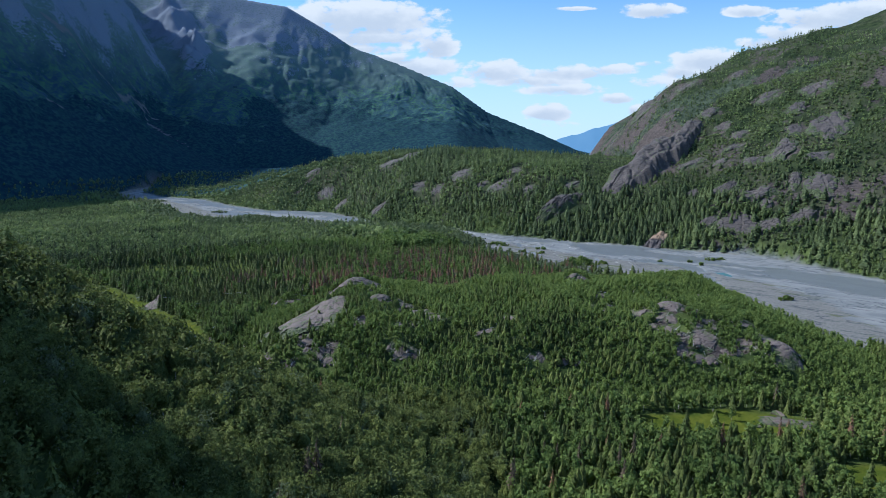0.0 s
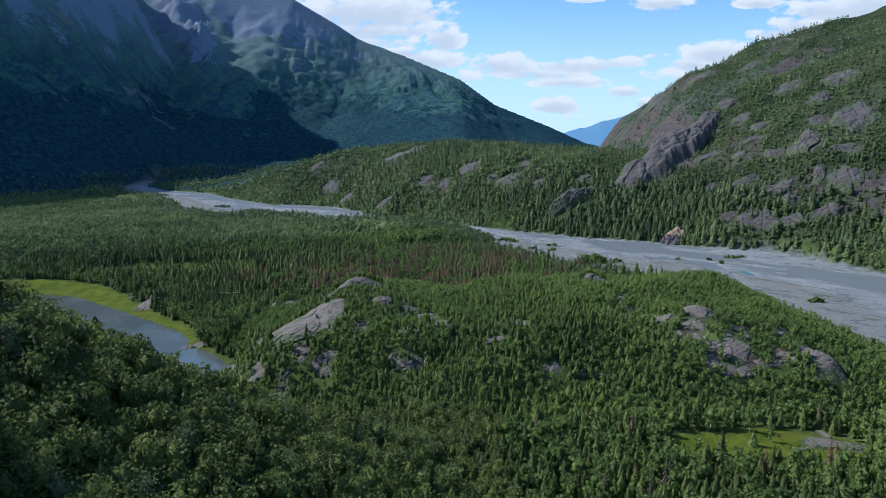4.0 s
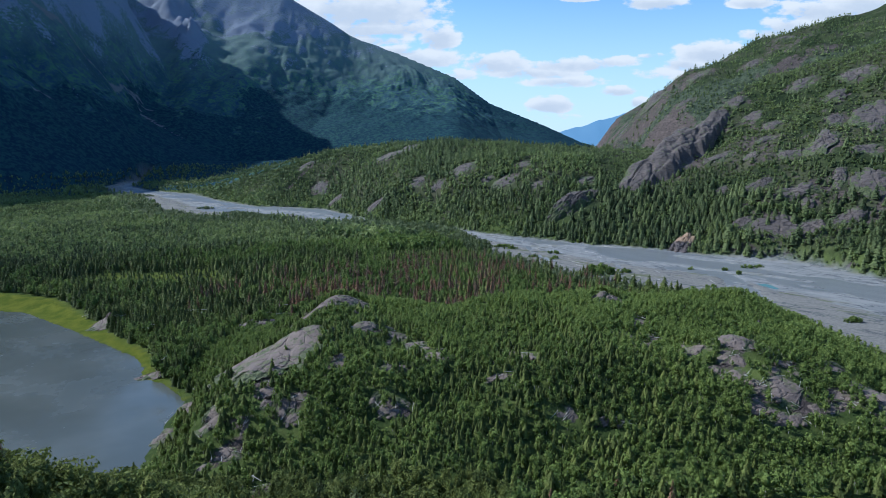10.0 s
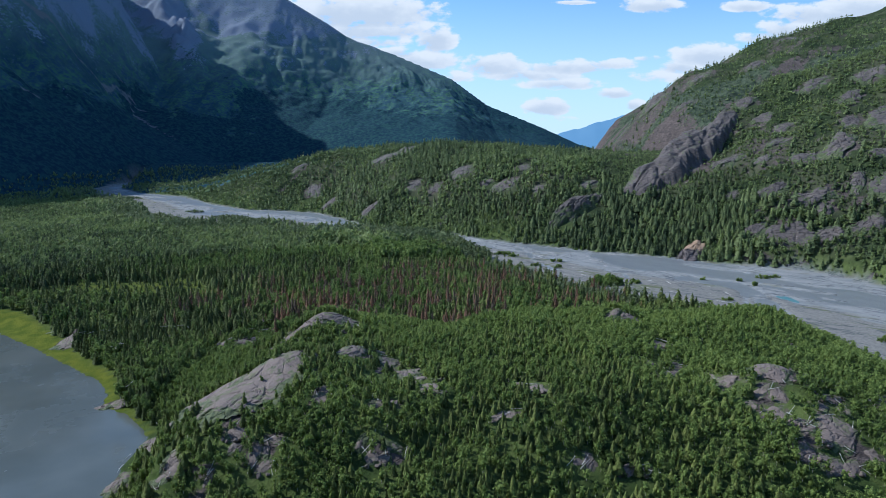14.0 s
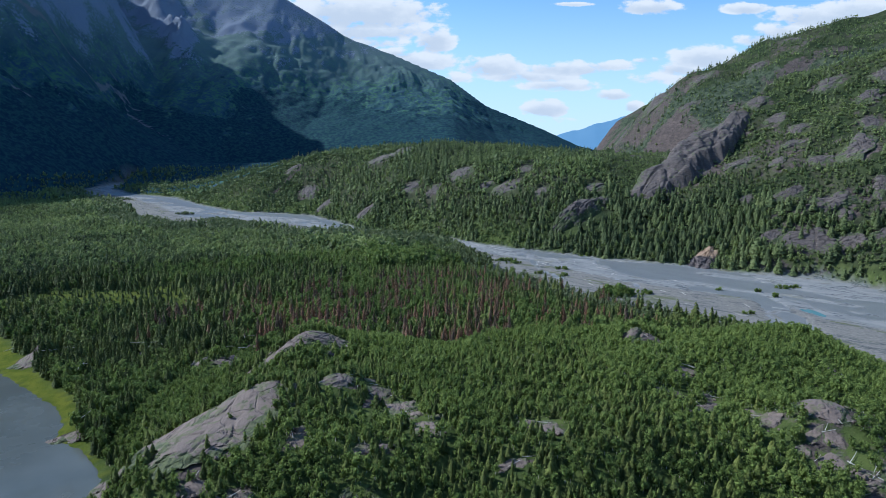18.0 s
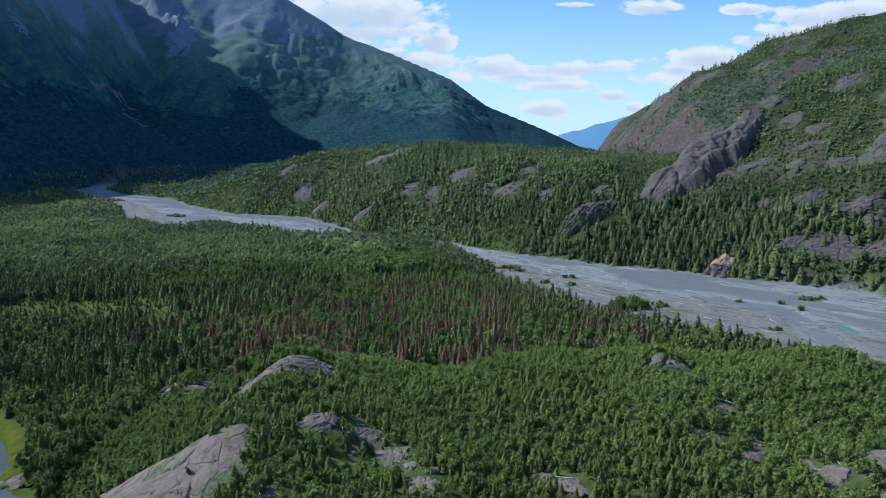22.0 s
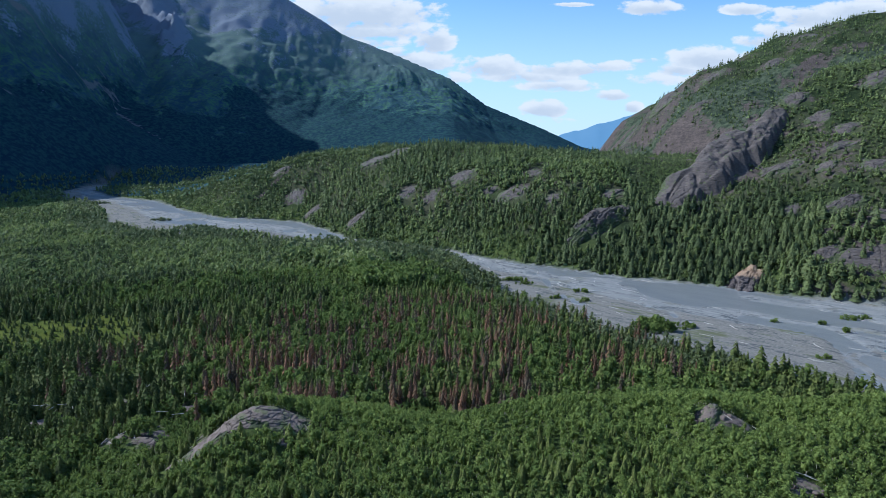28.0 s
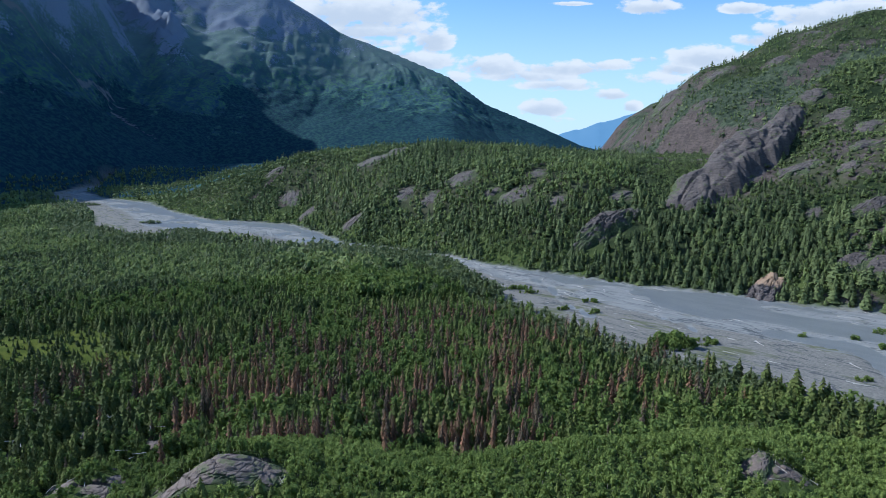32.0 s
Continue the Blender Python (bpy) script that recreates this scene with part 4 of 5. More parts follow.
keep &= ~(in_rocks(X, Y + 8.0, 0.7, HILL_ROCKS[:16] + CRAGS[1:]) | in_rocks(X, Y + 20.0, 0.6, HILL_ROCKS[:16])) | (rng.random(len(X)) < 0.16)
keep &= rng.random(len(X)) < np.where(bog(X, Y) > 0.3, 0.75, 1)
on_knoll = (X > -130) & (X < 230) & (Y > 262) & (Y < 470) & (near_ > 0)
keep &= ~on_knoll | (dense > 0.05)
east_ = (far_ > 0) & (X > 200) & (Y < 1500)
rk = rock_mask(X, Y, Z)
keep &= ~(far_ > 0) | (rng.random(len(X)) < np.where((Z < 45) & (X > 180), 0.9, 0.88 - 1.3 * np.clip(rk - 0.3, 0, 1)))
keep &= ~((X < -880) & (Z > 35))
keep &= ~east_ | (Z < 60 + 40 * grain(X, Y, 60, 203)) | (rng.random(len(X)) < 0.75)
p, X, Y, Z, s_, w_, far_, near_, dense = (a[keep] for a in (p, X, Y, Z, s_, w_, far_, near_, dense))
on_knoll, east_ = on_knoll[keep], east_[keep]
n = len(X)
dice = rng.random(n)
patch = 0.5 + 0.5 * fractal(X, Y, 60, 210, 3) / 1.5
hillside = (Y < 262) & (X < 20)
leafy = np.where(hillside, 0.88, 0.6)
leafy = np.where(on_knoll, 0.55 + 0.4 * smooth(0.45, 0.8, patch) + 0.6 * smooth(375, 425, Y) * smooth(-80, -20, X) + 0.5 * smooth(60, 130, X), leafy)
leafy = np.where((near_ > 0) & (Y >= 470) & (Y < 640), 0.42 + 0.5 * smooth(0.4, 0.75, patch), leafy)
leafy = np.where((near_ > 0) & (X < -120) & (Y > 440) & (Y < 720), 0.12 + 0.5 * smooth(0.55, 0.85, patch), leafy)
leafy = np.where((near_ > 0) & (Y >= 640) & (Y < 780), 0.4 + 0.5 * smooth(0.35, 0.7, patch), leafy)
leafy = np.where((near_ > 0) & (Y >= 740) & (X < -60), 0.5 + 0.5 * smooth(0.35, 0.7, patch), leafy)
leafy = np.where(bog(X, Y) > 0.3, 0.15, leafy)
leafy = np.where(far_ > 0, 0.58 + 1.0 * (patch - 0.45), leafy)
leafy = np.where(east_ & (Z > 45), 0.72, leafy)
willow_on = (dice < 0.7) & ((near_ > 0) & (near_ < 30) & (Y > 520) | (s_ < 0) & (Y > 800) & (near_ < 55))
willow_on |= (far_ > 0) & (far_ < 8) & (Y > 560) & (Y < 900) & (dice < 0.5)
willow_on |= (rng.random(n) < np.where(hillside, 0.06, 0.13)) & ((far_ > 0) | hillside | (Y > 700))
belt = smooth(1.25, 0.5, ((X - 0) / 190) ** 2 + ((Y - 560 - 0.12 * X) / 105) ** 2) * (near_ > 3)
dead_on = (rng.random(n) < 0.62 * belt * smooth(0.3, 0.75, 0.5 + 0.5 * fractal(X, Y, 17, 220, 3))) & ~willow_on
dead_on |= (rng.random(n) < 0.02) & (near_ > 0) & (Y < 262)
snag_on = dead_on & (rng.random(n) < 0.42)
dead_on &= ~snag_on
leaf_on = ~willow_on & ~dead_on & ~snag_on & (dice < leafy)
spruce_on = ~willow_on & ~dead_on & ~snag_on & ~leaf_on
size = np.where((far_ > 0) | (Y > 470), 0.55 + 0.8 * rng.random(n) ** 1.4, 0.55 + 0.75 * rng.random(n))
tall = np.where(spruce_on, 8.8, np.where(dead_on | snag_on, 11.5, np.where(willow_on, 7.0, 8.0))) * size
tall = np.where(spruce_on & (Y > 470), tall * np.where(far_ > 0, 1.3, 1.08), tall)
tall = np.where(spruce_on & (far_ > 0) & (Y > 950), tall * 1.2, tall)
tall = np.where(on_knoll & spruce_on, tall * 0.54, tall)
tall = np.where(on_knoll & leaf_on, tall * 0.6, tall)
tall = np.where(bog(X, Y) > 0.3, tall * 0.4, tall)
tall = np.where(hillside, 4.5 + 0.5 * tall + 1.5 * smooth(-50, -95, X), tall)
tall = np.where(east_ & (Z > 45) & ~spruce_on, tall * 0.42, np.where(east_ & (Z > 60), tall * 0.6, tall))
fat_ = np.where(east_ & (Z > 45) & ~spruce_on, 1.8, np.where(on_knoll, np.where(spruce_on, 1.3, 0.95), np.where(spruce_on & (Y > 470), 1.25, 1.0))) * (0.85 + 0.35 * rng.random(n))
tall = np.where(willow_on & (far_ > 0) & (far_ < 9), tall * 0.55, tall)
tall = np.where((Y > 1420), tall * 1.25, tall)
tall = np.where((s_ < 0) & (Y > 960) & (near_ < 90), tall * 1.4, tall)
tall = np.where((s_ < 0) & (Y > 690) & (Y < 960) & (near_ < 110) & (X > -160) & ~spruce_on, tall * 1.5 + 2.0, tall)
tall = np.where((near_ > 0) & (near_ < 45) & (X > -90) & (X < 44) & (Y > 735) & (Y < 930), 12.5 + 4 * size - 3, tall)
# hillside trees beyond y 120 are tinted lighter to stand for sunlight
hue = np.clip(0.48 + 0.26 * fractal(X, Y, 45, 230, 2) + 0.2 * grain(X, Y, 130, 233) + 0.62 * (rng.random(n) - 0.5)
           + 0.1 * (far_ > 0) + (near_ > 0) * (-0.3 * smooth(-40, -90, X) * smooth(545, 590, Y) * smooth(750, 715, Y) + 0.12 * smooth(-30, -80, X) * smooth(735, 770, Y) + 0.12 * smooth(390, 405, Y) * smooth(470, 450, Y) * smooth(-70, -40, X)
                            + 0.26 * on_knoll + 0.12 * hillside * smooth(120, 160, Y)), 0, 1)
reach = np.sqrt(X ** 2 + np.maximum(Y - np.minimum(255, np.maximum(0, Y - 150)), 60) ** 2)
lod = np.where((reach < 215) & (far_ < 0), 0, np.where((reach < 520) & (far_ < 0), 1, np.where(reach < 1000, 2, 3)))
lod = np.where((far_ > 0) & (reach < 640) & (Z < 110), 4, lod)
spots = np.stack([X, Y, Z - 0.15], 1)

SPRUCES = [[spruce_shape(74, 300 + k, 0.21 + 0.025 * (k % 3), 0.47) for k in range(6)], [spruce_shape(38, 310 + k, 0.22 + 0.025 * (k % 3), 0.65) for k in range(5)],
           [spruce_shape(20, 320 + k, 0.2 + 0.03 * (k % 3), 0.75) for k in range(4)], [spruce_shape(8, 330 + k, 0.25, 1.0) for k in range(3)]]
BIRCHES = [[leafy_shape(74, 0.07, 340 + k, 9, 0.23 + 0.02 * (k % 3)) for k in range(6)], [leafy_shape(42, 0.09, 350 + k, 8, 0.23) for k in range(5)], [leafy_shape(14, 0.145, 360 + k, 5) for k in range(4)], [leafy_shape(3, 0.22, 370 + k, 3) for k in range(3)]]
FINE = [leafy_shape(200, 0.046, 440 + k, 13, 0.25 + 0.03 * (k % 3), 0.12) for k in range(6)]
FINEST = [leafy_shape(430, 0.03, 460 + k, 15, 0.25 + 0.03 * (k % 3), 0.12) for k in range(6)]
SNAGS = [[spruce_shape(64, 380 + k, 0.14, 0.35, 0.9) for k in range(4)], [spruce_shape(32, 390 + k, 0.13, 0.45, 0.9) for k in range(4)], [spruce_shape(14, 395 + k, 0.13, 0.6) for k in range(3)], [spruce_shape(6, 398, 0.18, 0.9)]]
FAR_WORDS = ["", "", "on the hill across the river", "far up the valley", "along the far bank of the river", "on the steep hillside"]


def single(name, crowns, trunk_mesh, spot, height, hue, label, category, group):
    """One tree that can be picked out: trunk and crown under an Empty at its foot."""
    tree = tagged(new(name), label, category, group)
    tree.empty_display_size = 0.3
    tree.matrix_world = Matrix.LocRotScale(Vector(spot), Euler((0, 0, hue * 50.0)), Vector((height,) * 3))
    for key, mesh in (("trunk", trunk_mesh), ("crown", crowns[int(hue * 997) % len(crowns)])):
        part_ob = new(key, mesh)
        part_ob.parent = tree
    return tree


def crown_meshes(name, shapes, mat):
    out = []
    for k, (co, tri) in enumerate(shapes):
        for tint in (0.25, 0.55, 0.85):
            out.append(raw_mesh(name, co, tri, [mat], None, np.full(len(co), tint)))
    return out


spruce_trunk = raw_mesh("spruce_trunk", *pole(0.9, 0.016, 6), [BARK])
birch_trunk = raw_mesh("birch_trunk", *pole(0.8, 0.014, 6), [PALE_BARK])
KINDS = [("spruce", spruce_on, SPRUCES, SPRUCE, BARK, "dark green spruce trees", 280, spruce_trunk, "narrow dark green spruce on the rocky knoll", (-120, 170, 236, 345)),
         ("birch", leaf_on, BIRCHES, BIRCH, PALE_BARK, "bright green birch and alder trees", 260, birch_trunk, "leafy green birch on the steep wooded hillside", (-130, 40, 70, 215)),
         ("willow", willow_on, BIRCHES, WILLOW, PALE_BARK, "grey-green willow and cottonwood", 60, birch_trunk, "grey-green willow among the birches", (-130, 60, 70, 330)),
         ("dead_spruce", dead_on, SNAGS, DEAD, BARK, "rust-brown beetle-killed spruces", 250, spruce_trunk, "dead spruce with rust-brown needles", (-170, 130, 440, 560)),
         ("snag", snag_on, SNAGS, SNAG, BARK, "bare grey beetle-killed spruces", 120, spruce_trunk, "bare grey dead spruce with dry twigs", (-170, 130, 440, 560))]
for kind, on, shapes, mat, wood, words, most, trunk_mesh, label, (x0, x1, y0, y1) in KINDS:
    own = np.nonzero(on & (X > x0) & (X < x1) & (Y > y0) & (Y < y1))[0]
    own = own[np.argsort(reach[own])][:most]
    taken = np.zeros(n, bool)
    taken[own] = True
    # single hillside birches wear the leaves with shade in their colour
    meshes = crown_meshes(kind + "_crown", FINEST if kind in ("birch", "willow") else shapes[0], SHADED_BIRCH if kind == "birch" else mat)
    for i in own:
        single(kind + "_tree", meshes, trunk_mesh, spots[i], float(tall[i]), float(hue[i]), label, "tree", kind + " trees")
    for k in (-1, 0, 1, 2, 3, 4):
        close = hillside & (kind in ("birch", "willow"))
        # hillside birches get the darkened copy, far trees the copies with painted haze
        leaves = SHADED_BIRCH if kind == "birch" and k < 0 else DISTANT_BIRCH if kind == "birch" and k > 1 else DISTANT_SPRUCE if kind == "spruce" and k > 1 else mat
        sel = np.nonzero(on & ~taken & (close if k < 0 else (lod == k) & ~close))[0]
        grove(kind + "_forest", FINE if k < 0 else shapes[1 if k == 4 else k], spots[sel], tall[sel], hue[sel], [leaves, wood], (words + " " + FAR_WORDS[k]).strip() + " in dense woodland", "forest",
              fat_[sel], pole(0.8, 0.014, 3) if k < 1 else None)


# the tall lone spruce above the lake
big_crown = crown_meshes("large_spruce_crown", [spruce_shape(620, 777, 0.27, 0.2, 0.95)], SPRUCE)[:1]
single("spruce_tree", big_crown, spruce_trunk, (-102, 195, float(land(np.array([-102.0]), np.array([195.0]))[0]) - 0.3), 23.5, 0.3, "tall dark spruce standing above the birches by the lake", "tree", "spruce trees")


# ---- bedrock ----
def outcrop(cx, cy, a, b, h, deg, sink, seed, mat=ROCK, res=(30, 14), flat=3.0):
    """A worn hump of bedrock with steps and clefts."""
    nu, nv = res
    u = np.linspace(0, 2 * math.pi, nu, endpoint=False)
    v = np.linspace(0, 1, nv)
    U, V = np.meshgrid(u, v)
    ring = V ** 0.7
    px, py = ring * np.cos(U), ring * np.sin(U)
    wob = 1.15 + 0.55 * fractal(px * 9 + seed * 31, py * 9, 6, seed, 5, 0.6) * V
    x, y = px * a * wob, py * b * wob
    lift = np.clip(1 - V ** flat, 0, 1) ** 0.8
    low = max(a, b)
    z = lift * h * (0.75 + 0.3 * fractal(x + seed * 17, y * 1.4, low * 0.9, seed + 5, 5, 0.45))
    step = max(0.4, h * 0.17)
    z = 0.62 * z + 0.38 * step * np.floor(z / step + 0.35 * grain(x, y, low * 0.2, seed + 9))
    cleft = np.minimum(np.abs(grain(x * 0.35 + y * 0.3, y - 0.3 * x, max(1.5, b * 0.3), seed + 11)), np.abs(grain(x + 0.4 * y, 0.3 * y - 0.2 * x, max(1.5, a * 0.35), seed + 13)))
    z = z - smooth(0.14, 0.0, cleft) * h * 0.22 * lift
    c, s = math.cos(radians(deg)), math.sin(radians(deg))
    gx, gy = cx + c * x - s * y, cy + s * x + c * y
    gz = land(gx, gy) + z - sink * V ** 3
    co = np.stack([gx, gy, gz], -1).reshape(-1, 3)
    i, j = np.meshgrid(np.arange(nu), np.arange(nv - 1))
    faces = np.stack([j * nu + i, j * nu + (i + 1) % nu, (j + 1) * nu + (i + 1) % nu, (j + 1) * nu + i], -1).reshape(-1, 4)[:, ::-1]
    mesh = raw_mesh("rock_outcrop", co, faces, [mat])
    mesh.shade_flat()
    mesh.attributes.new("rim", "FLOAT", "POINT").data.foreach_set("value", V.ravel().astype(np.float32))
    return mesh


for k, r in enumerate(OUTCROPS):
    big = r[2] > 12
    f = 1.08 if r[2] > 9 else 0.92
    r = (r[0], r[1], r[2] * f, r[3] * f, r[4] * 0.42, *r[5:])
    tagged(new("rock_outcrop", outcrop(*r, 400 + 7 * k, KNOLL_ROCK, (80, 34) if big else (40, 16) if r[2] > 4.6 else (20, 8), 1.9)), "bare grey-brown bedrock hump among small spruces", "rock", "rock outcrops in the woods")
def boulder(seed):
    """A split block of bedrock, unit size, with worn corners."""
    r = np.random.default_rng(seed)
    bm = bmesh.new()
    bmesh.ops.create_icosphere(bm, subdivisions=2, radius=0.5)
    cuts = [(Vector(r.normal(size=3)).normalized(), 0.3 + 0.14 * r.random()) for _ in range(7)]
    for v in bm.verts:
        for normal, reach in cuts:
            over = v.co.dot(normal) - reach
            if over > 0:
                v.co -= normal * over
        v.co *= 1 + 0.08 * (r.random() - 0.5)
    mesh = bpy.data.meshes.new("boulder")
    bm.to_mesh(mesh)
    bm.free()
    mesh.materials.append(KNOLL_ROCK)
    return mesh


BOULDERS = [boulder(1700 + k) for k in range(5)]
fall_rng = np.random.default_rng(31)
for cx, cy, a, b, h, deg, sink in [o for o in OUTCROPS if o[2] > 3.0][:52]:
    for i in range(int(fall_rng.integers(2, 5))):
        t = -math.pi / 2 + fall_rng.normal() * 0.9
        x, y = cx + a * 1.02 * math.cos(t), cy + b * 1.02 * math.sin(t)
        if inside(np.array([x]), np.array([y]), SHORE)[0] > -2:
            continue
        size = 0.7 + 1.5 * fall_rng.random() ** 2
        ob = tagged(new("boulder", BOULDERS[i % 5]), "grey-brown angular boulder fallen below a rock outcrop", "rock", "boulders below the outcrops")
        ob.matrix_world = Matrix.LocRotScale(Vector((x, y, float(land(np.array([x]), np.array([y]))[0]) + 0.28 * size)), Euler((fall_rng.random(), fall_rng.random(), 6.28 * fall_rng.random())), Vector((size * 1.3, size, size * 0.85)))
for k, r in enumerate(HILL_ROCKS):
    mat = OCHRE_ROCK if k == 16 else ROCK
    r = (*r[:4], r[4] * (0.6 if 1 < k < 16 else 1.0), *r[5:])
    label = "rounded rock with an ochre top at the river's edge" if k == 16 else "grey bedrock bluff among trees across the river"
    tagged(new("rock_bluff", outcrop(*r, 900 + 7 * k, mat, (70, 30), 2.0)), label, "rock", "" if k == 16 else "bluffs across the river")
def whaleback(foot, head, half, seed):
    """A long crag up the slope: rounded on its back, broken off in a cliff towards the valley."""
    ax, ay = foot
    bx, by = head
    length = math.hypot(bx - ax, by - ay)
    tx, ty = (bx - ax) / length, (by - ay) / length
    nu, nv = 170, 66
    U, V = np.meshgrid(np.linspace(0, 1, nu), np.linspace(-1, 1, nv))
    run = U * length
    wide = half * (0.42 + 0.58 * np.sin(math.pi * U ** 0.85)) * (1 + 0.16 * fractal(run, V * 4, 40, seed, 3))
    edge = V + 0.24 * fractal(run, V * 9, 22, seed + 3, 4, 0.6)
    shape = smooth(-1, -0.15, edge) * (1 - 0.3 * smooth(0.0, 0.5, edge)) * (1 - smooth(0.5, 0.82, edge))
    rise = np.interp(U, [0, 0.07, 0.2, 0.62, 0.9, 1], [0, 8, 19, 28, 13, 0])
    off = V * wide
    crack = np.abs(grain(run * 0.7 + off * 0.9 + 6 * grain(run, off, 20, seed + 6), off * 0.3 - run * 0.2, 21, seed + 7))
    crack2 = np.abs(grain(run * 0.3 - off, run * 0.08, 9, seed + 8))
    z = shape * (rise + 3.0 * fractal(run, off, 18, seed + 5, 4)) - shape * (3.5 * smooth(0.13, 0.0, crack) + 1.6 * smooth(0.16, 0.0, crack2))
    z = 0.85 * z + 0.15 * 3.2 * np.floor(z / 3.2 + 0.6 * grain(run, off, 7, seed + 9))
    gx, gy = ax + tx * run + ty * off, ay + ty * run - tx * off
    gz = land(gx, gy) + z - 2.0 * smooth(0.75, 1, np.abs(V)) - 2.0 * smooth(0.93, 1, U) - 2.0 * smooth(0.07, 0, U)
    i, j = np.meshgrid(np.arange(nu - 1), np.arange(nv - 1))
    a = (j * nu + i).ravel()
    mesh = raw_mesh("rock_crag", np.stack([gx, gy, gz], -1).reshape(-1, 3), np.stack([a, a + nu, a + nu + 1, a + 1], 1), [ROCK])
    mesh.shade_flat()
    mesh.attributes.new("rim", "FLOAT", "POINT").data.foreach_set("value", (0.2 + 0.8 * smooth(-0.3, -1, V)).ravel().astype(np.float32))
    return mesh


tagged(new("rock_crag", whaleback((214, 818), (362, 884), 35, 1290)), "great grey-brown whaleback crag with a dark broken cliff", "rock", "crags on the eastern slope")
for k, r in enumerate(CRAGS[1:]):
    f = 0.65 if r[1] > 1500 else 1.0
    r = (r[0], r[1], r[2] * 0.85 * f, r[3] * 1.2 * f, r[4] * 0.55 * f, *r[5:])
    tagged(new("rock_crag", outcrop(*r, 1300 + 7 * k, ROCK, (64, 26), 1.9)), "grey-brown glacier-worn crag on the brushy mountainside", "rock", "crags on the eastern slope")


# ---- river bars: thickets and driftwood ----
ISLETS = [(62, 728, 12, 4), (70, 715, 8, 3), (109, 686, 6, 5), (104, 659, 5, 3), (130, 586, 13, 8), (150, 592, 10, 6), (217, 607, 4, 2), (272, 614, 12, 4), (246, 583, 3, 2), (203, 534, 5, 2), (243, 600, 3, 2), (250, 440, 6, 3),
          (150, 756, 14, 2.5), (85, 665, 5, 2)]
FAR_ISLETS = [(-335, 1060, 34, 10), (-300, 1020, 42, 14), (-655, 1418, 20, 7), (-420, 1150, 16, 8)]
shrub_crowns = crown_meshes("shrub_crown", [leafy_shape(110, 0.14, 500 + k, 6, 0.42, 0.05) for k in range(4)], BIRCH)
for cx, cy, a, b in ISLETS:
    for i in range(int(5 + a * b * 0.36)):
        f, t = rng.random() ** 0.5, rng.random() * 6.28
        x, y = cx + a * f * math.cos(t), cy + b * f * math.sin(t)
        z = float(land(np.array([x]), np.array([y]))[0])
        single("willow_shrub", shrub_crowns, birch_trunk, (x, y, z - 0.1), (2.6 if a * b < 70 else 6.0) * (0.6 + 0.8 * rng.random()) * (1.25 - 0.5 * f), float(rng.random()), "low green willow shrub on a gravel bar", "shrub", "willow shrubs on the river bars")

spots_, sizes_ = [], []
for cx, cy, a, b in FAR_ISLETS:
    for i in range(int(a * b * 0.3)):
        f, t = rng.random() ** 0.5, rng.random() * 6.28
        x, y = cx + a * f * math.cos(t), cy + b * f * math.sin(t)
        spots_.append((x, y, float(land(np.array([x]), np.array([y]))[0]) - 0.1))
        sizes_.append((4 + 3 * rng.random()) * (1.2 - 0.6 * f))
grove("willow_thicket", BIRCHES[2], np.array(spots_), np.array(sizes_), rng.random(len(sizes_)), [WILLOW, PALE_BARK], "grey-green willow thickets on bars far up the river", "shrub", np.full(len(sizes_), 1.6))


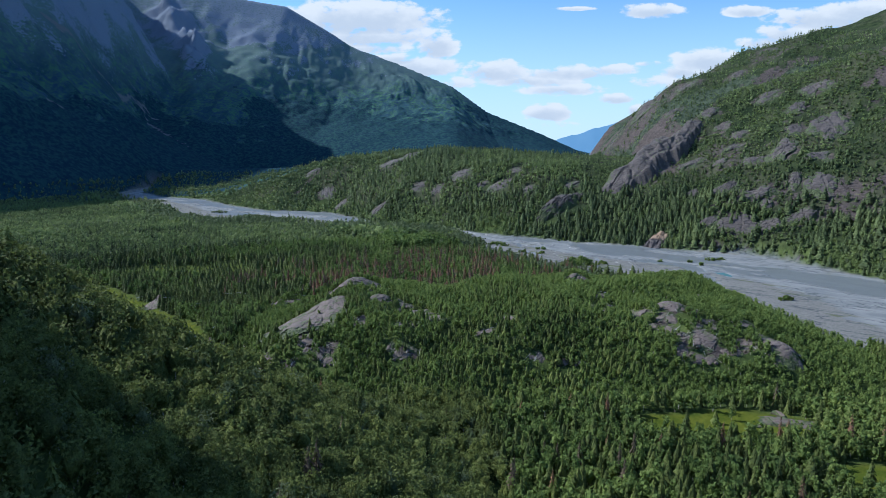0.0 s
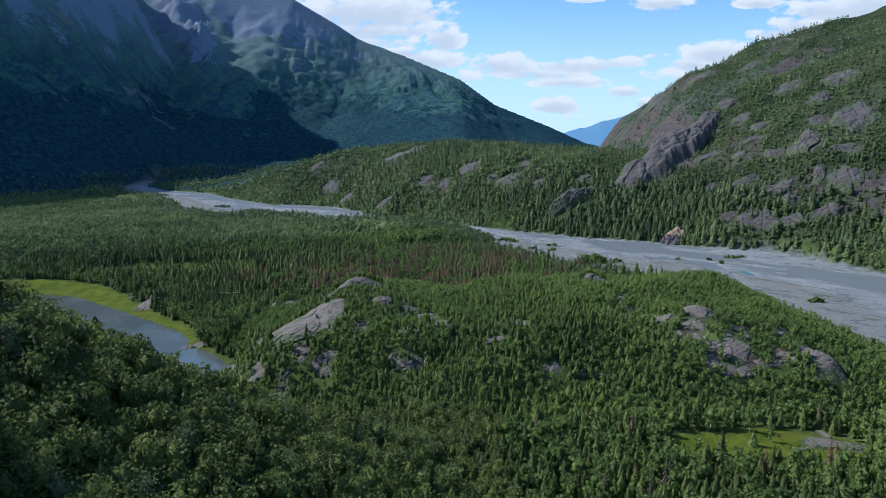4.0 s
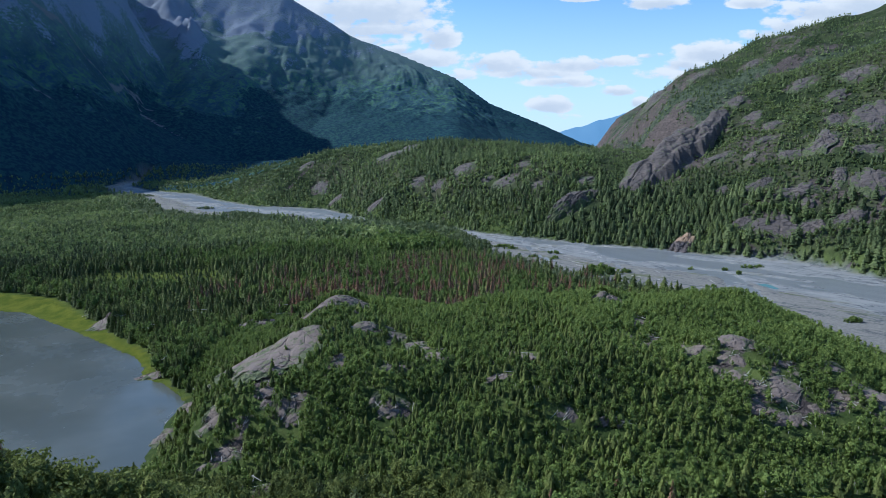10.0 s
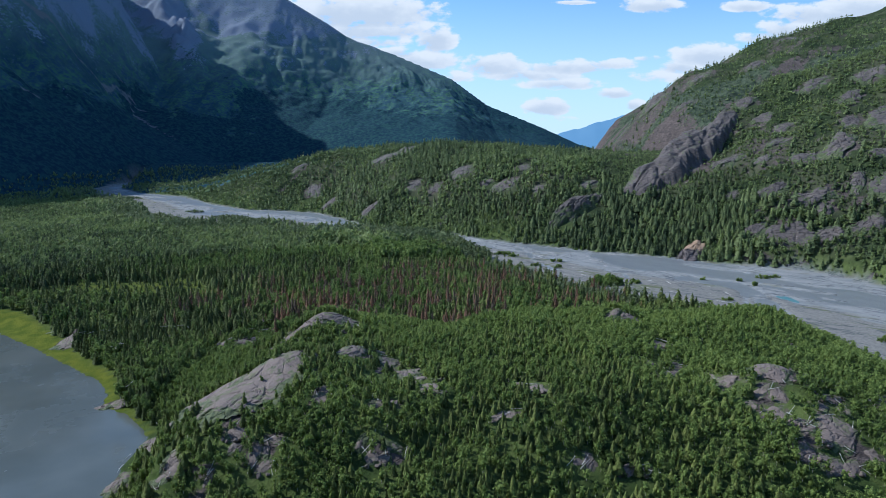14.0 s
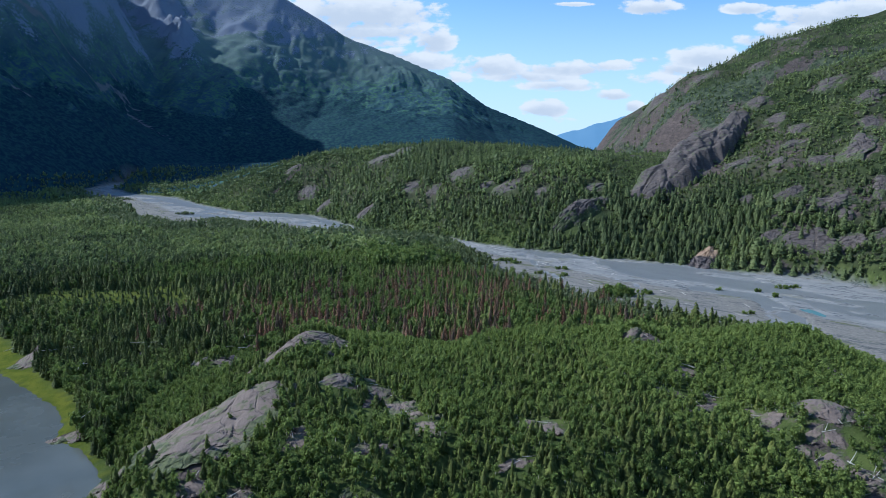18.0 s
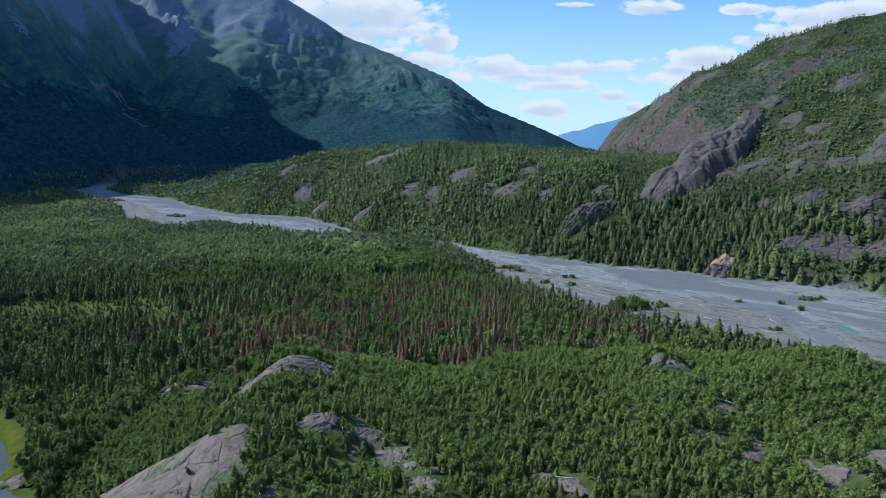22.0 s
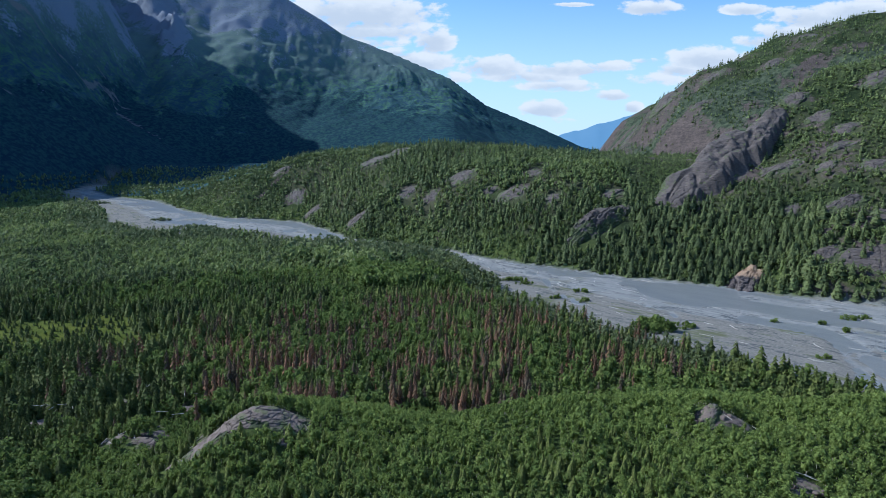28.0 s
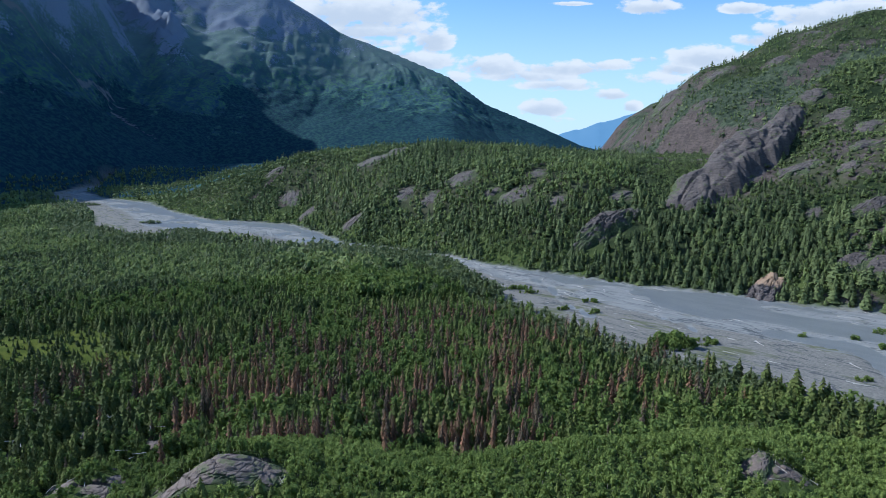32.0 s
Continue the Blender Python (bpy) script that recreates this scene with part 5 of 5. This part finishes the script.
def log_shape(seed, roots):
    """A bleached trunk lying down, tapered, with broken limbs or a root plate."""
    r = np.random.default_rng(seed)
    bm = bmesh.new()
    bend = (r.random() - 0.5) * 0.1
    rings = []
    for k in range(6):
        f = k / 5
        ring = [bm.verts.new((f - 0.5, bend * math.sin(f * 3.14) + (0.022 - 0.014 * f) * math.cos(a * 1.047), 0.02 + (0.022 - 0.014 * f) * math.sin(a * 1.047))) for a in range(6)]
        rings.append(ring)
    for p0, p1 in zip(rings[:-1], rings[1:]):
        for a in range(6):
            bm.faces.new((p0[a], p0[(a + 1) % 6], p1[(a + 1) % 6], p1[a]))
    for k in range(roots):
        a, o = r.random() * 6.28, r.random() * 0.5 if k > 2 else -0.02
        base = Vector((-0.5 + max(o, 0), bend * math.sin((max(o, 0)) * 3.14), 0.02))
        tip = base + Vector(((r.random() - 0.3) * 0.12, math.cos(a) * 0.12, abs(math.sin(a)) * 0.1))
        q = [bm.verts.new(base + Vector((d, 0, 0.008 * s))) for d, s in ((-0.008, 1), (0.008, 1), (0.0, -1))] + [bm.verts.new(tip)]
        for u, v in ((0, 1), (1, 2), (2, 0)):
            bm.faces.new((q[u], q[v], q[3]))
    mesh = bpy.data.meshes.new("driftwood")
    bm.to_mesh(mesh)
    bm.free()
    mesh.materials.append(LOG)
    return mesh


LOGS = [log_shape(600 + k, 3 + 2 * k) for k in range(5)]


def lay_log(name, x, y, length, turn, label, category, group, lift=0.0):
    a = np.array([x - 0.4 * length * math.cos(turn), x, x + 0.4 * length * math.cos(turn)])
    b = np.array([y - 0.4 * length * math.sin(turn), y, y + 0.4 * length * math.sin(turn)])
    h = land(a, b)
    ob = tagged(new(name, LOGS[int(length * 13) % 5]), label, category, group)
    pitch = -math.atan2(h[2] - h[0], 0.8 * length)
    ob.matrix_world = Matrix.LocRotScale(Vector((x, y, max(float(h.mean()), RIVER_LEVEL - 0.1) + lift)), Euler((0, pitch, turn)), Vector((length,) * 3))


k = 0
while k < 200:
    f = rng.random()
    i = rng.integers(11, 19)
    a, b = STREAM[i], STREAM[i + 1]
    x, y, w = a + f * (b - a)
    t = (b - a)[:2] / np.linalg.norm((b - a)[:2])
    o = (rng.random() * 2 - 1) * w
    x, y = x - t[1] * o, y + t[0] * o
    if float(land(np.array([x]), np.array([y]))[0]) < 0.02 and rng.random() < 0.8:
        continue
    lay_log("driftwood_log", x, y, 2.5 + 8 * rng.random() ** 2, math.atan2(t[1], t[0]) + rng.normal() * 0.5, "bleached driftwood log stranded on river gravel", "log", "driftwood on the river bars")
    k += 1
for cx, cy, a, b, h, deg, sink in OUTCROPS[:58]:
    for i in range(int(rng.integers(2, 5))):
        t = rng.random() * 6.28
        x, y = cx + a * 0.95 * math.cos(t), cy + b * 1.0 * math.sin(t)
        if inside(np.array([x]), np.array([y]), SHORE)[0] > -5:
            continue
        lay_log("fallen_tree", x, y, 2.6 + 3 * rng.random(), rng.random() * 6.28, "silver-grey fallen tree lying beside bare rock", "log", "fallen trees on the knoll", 0.5)
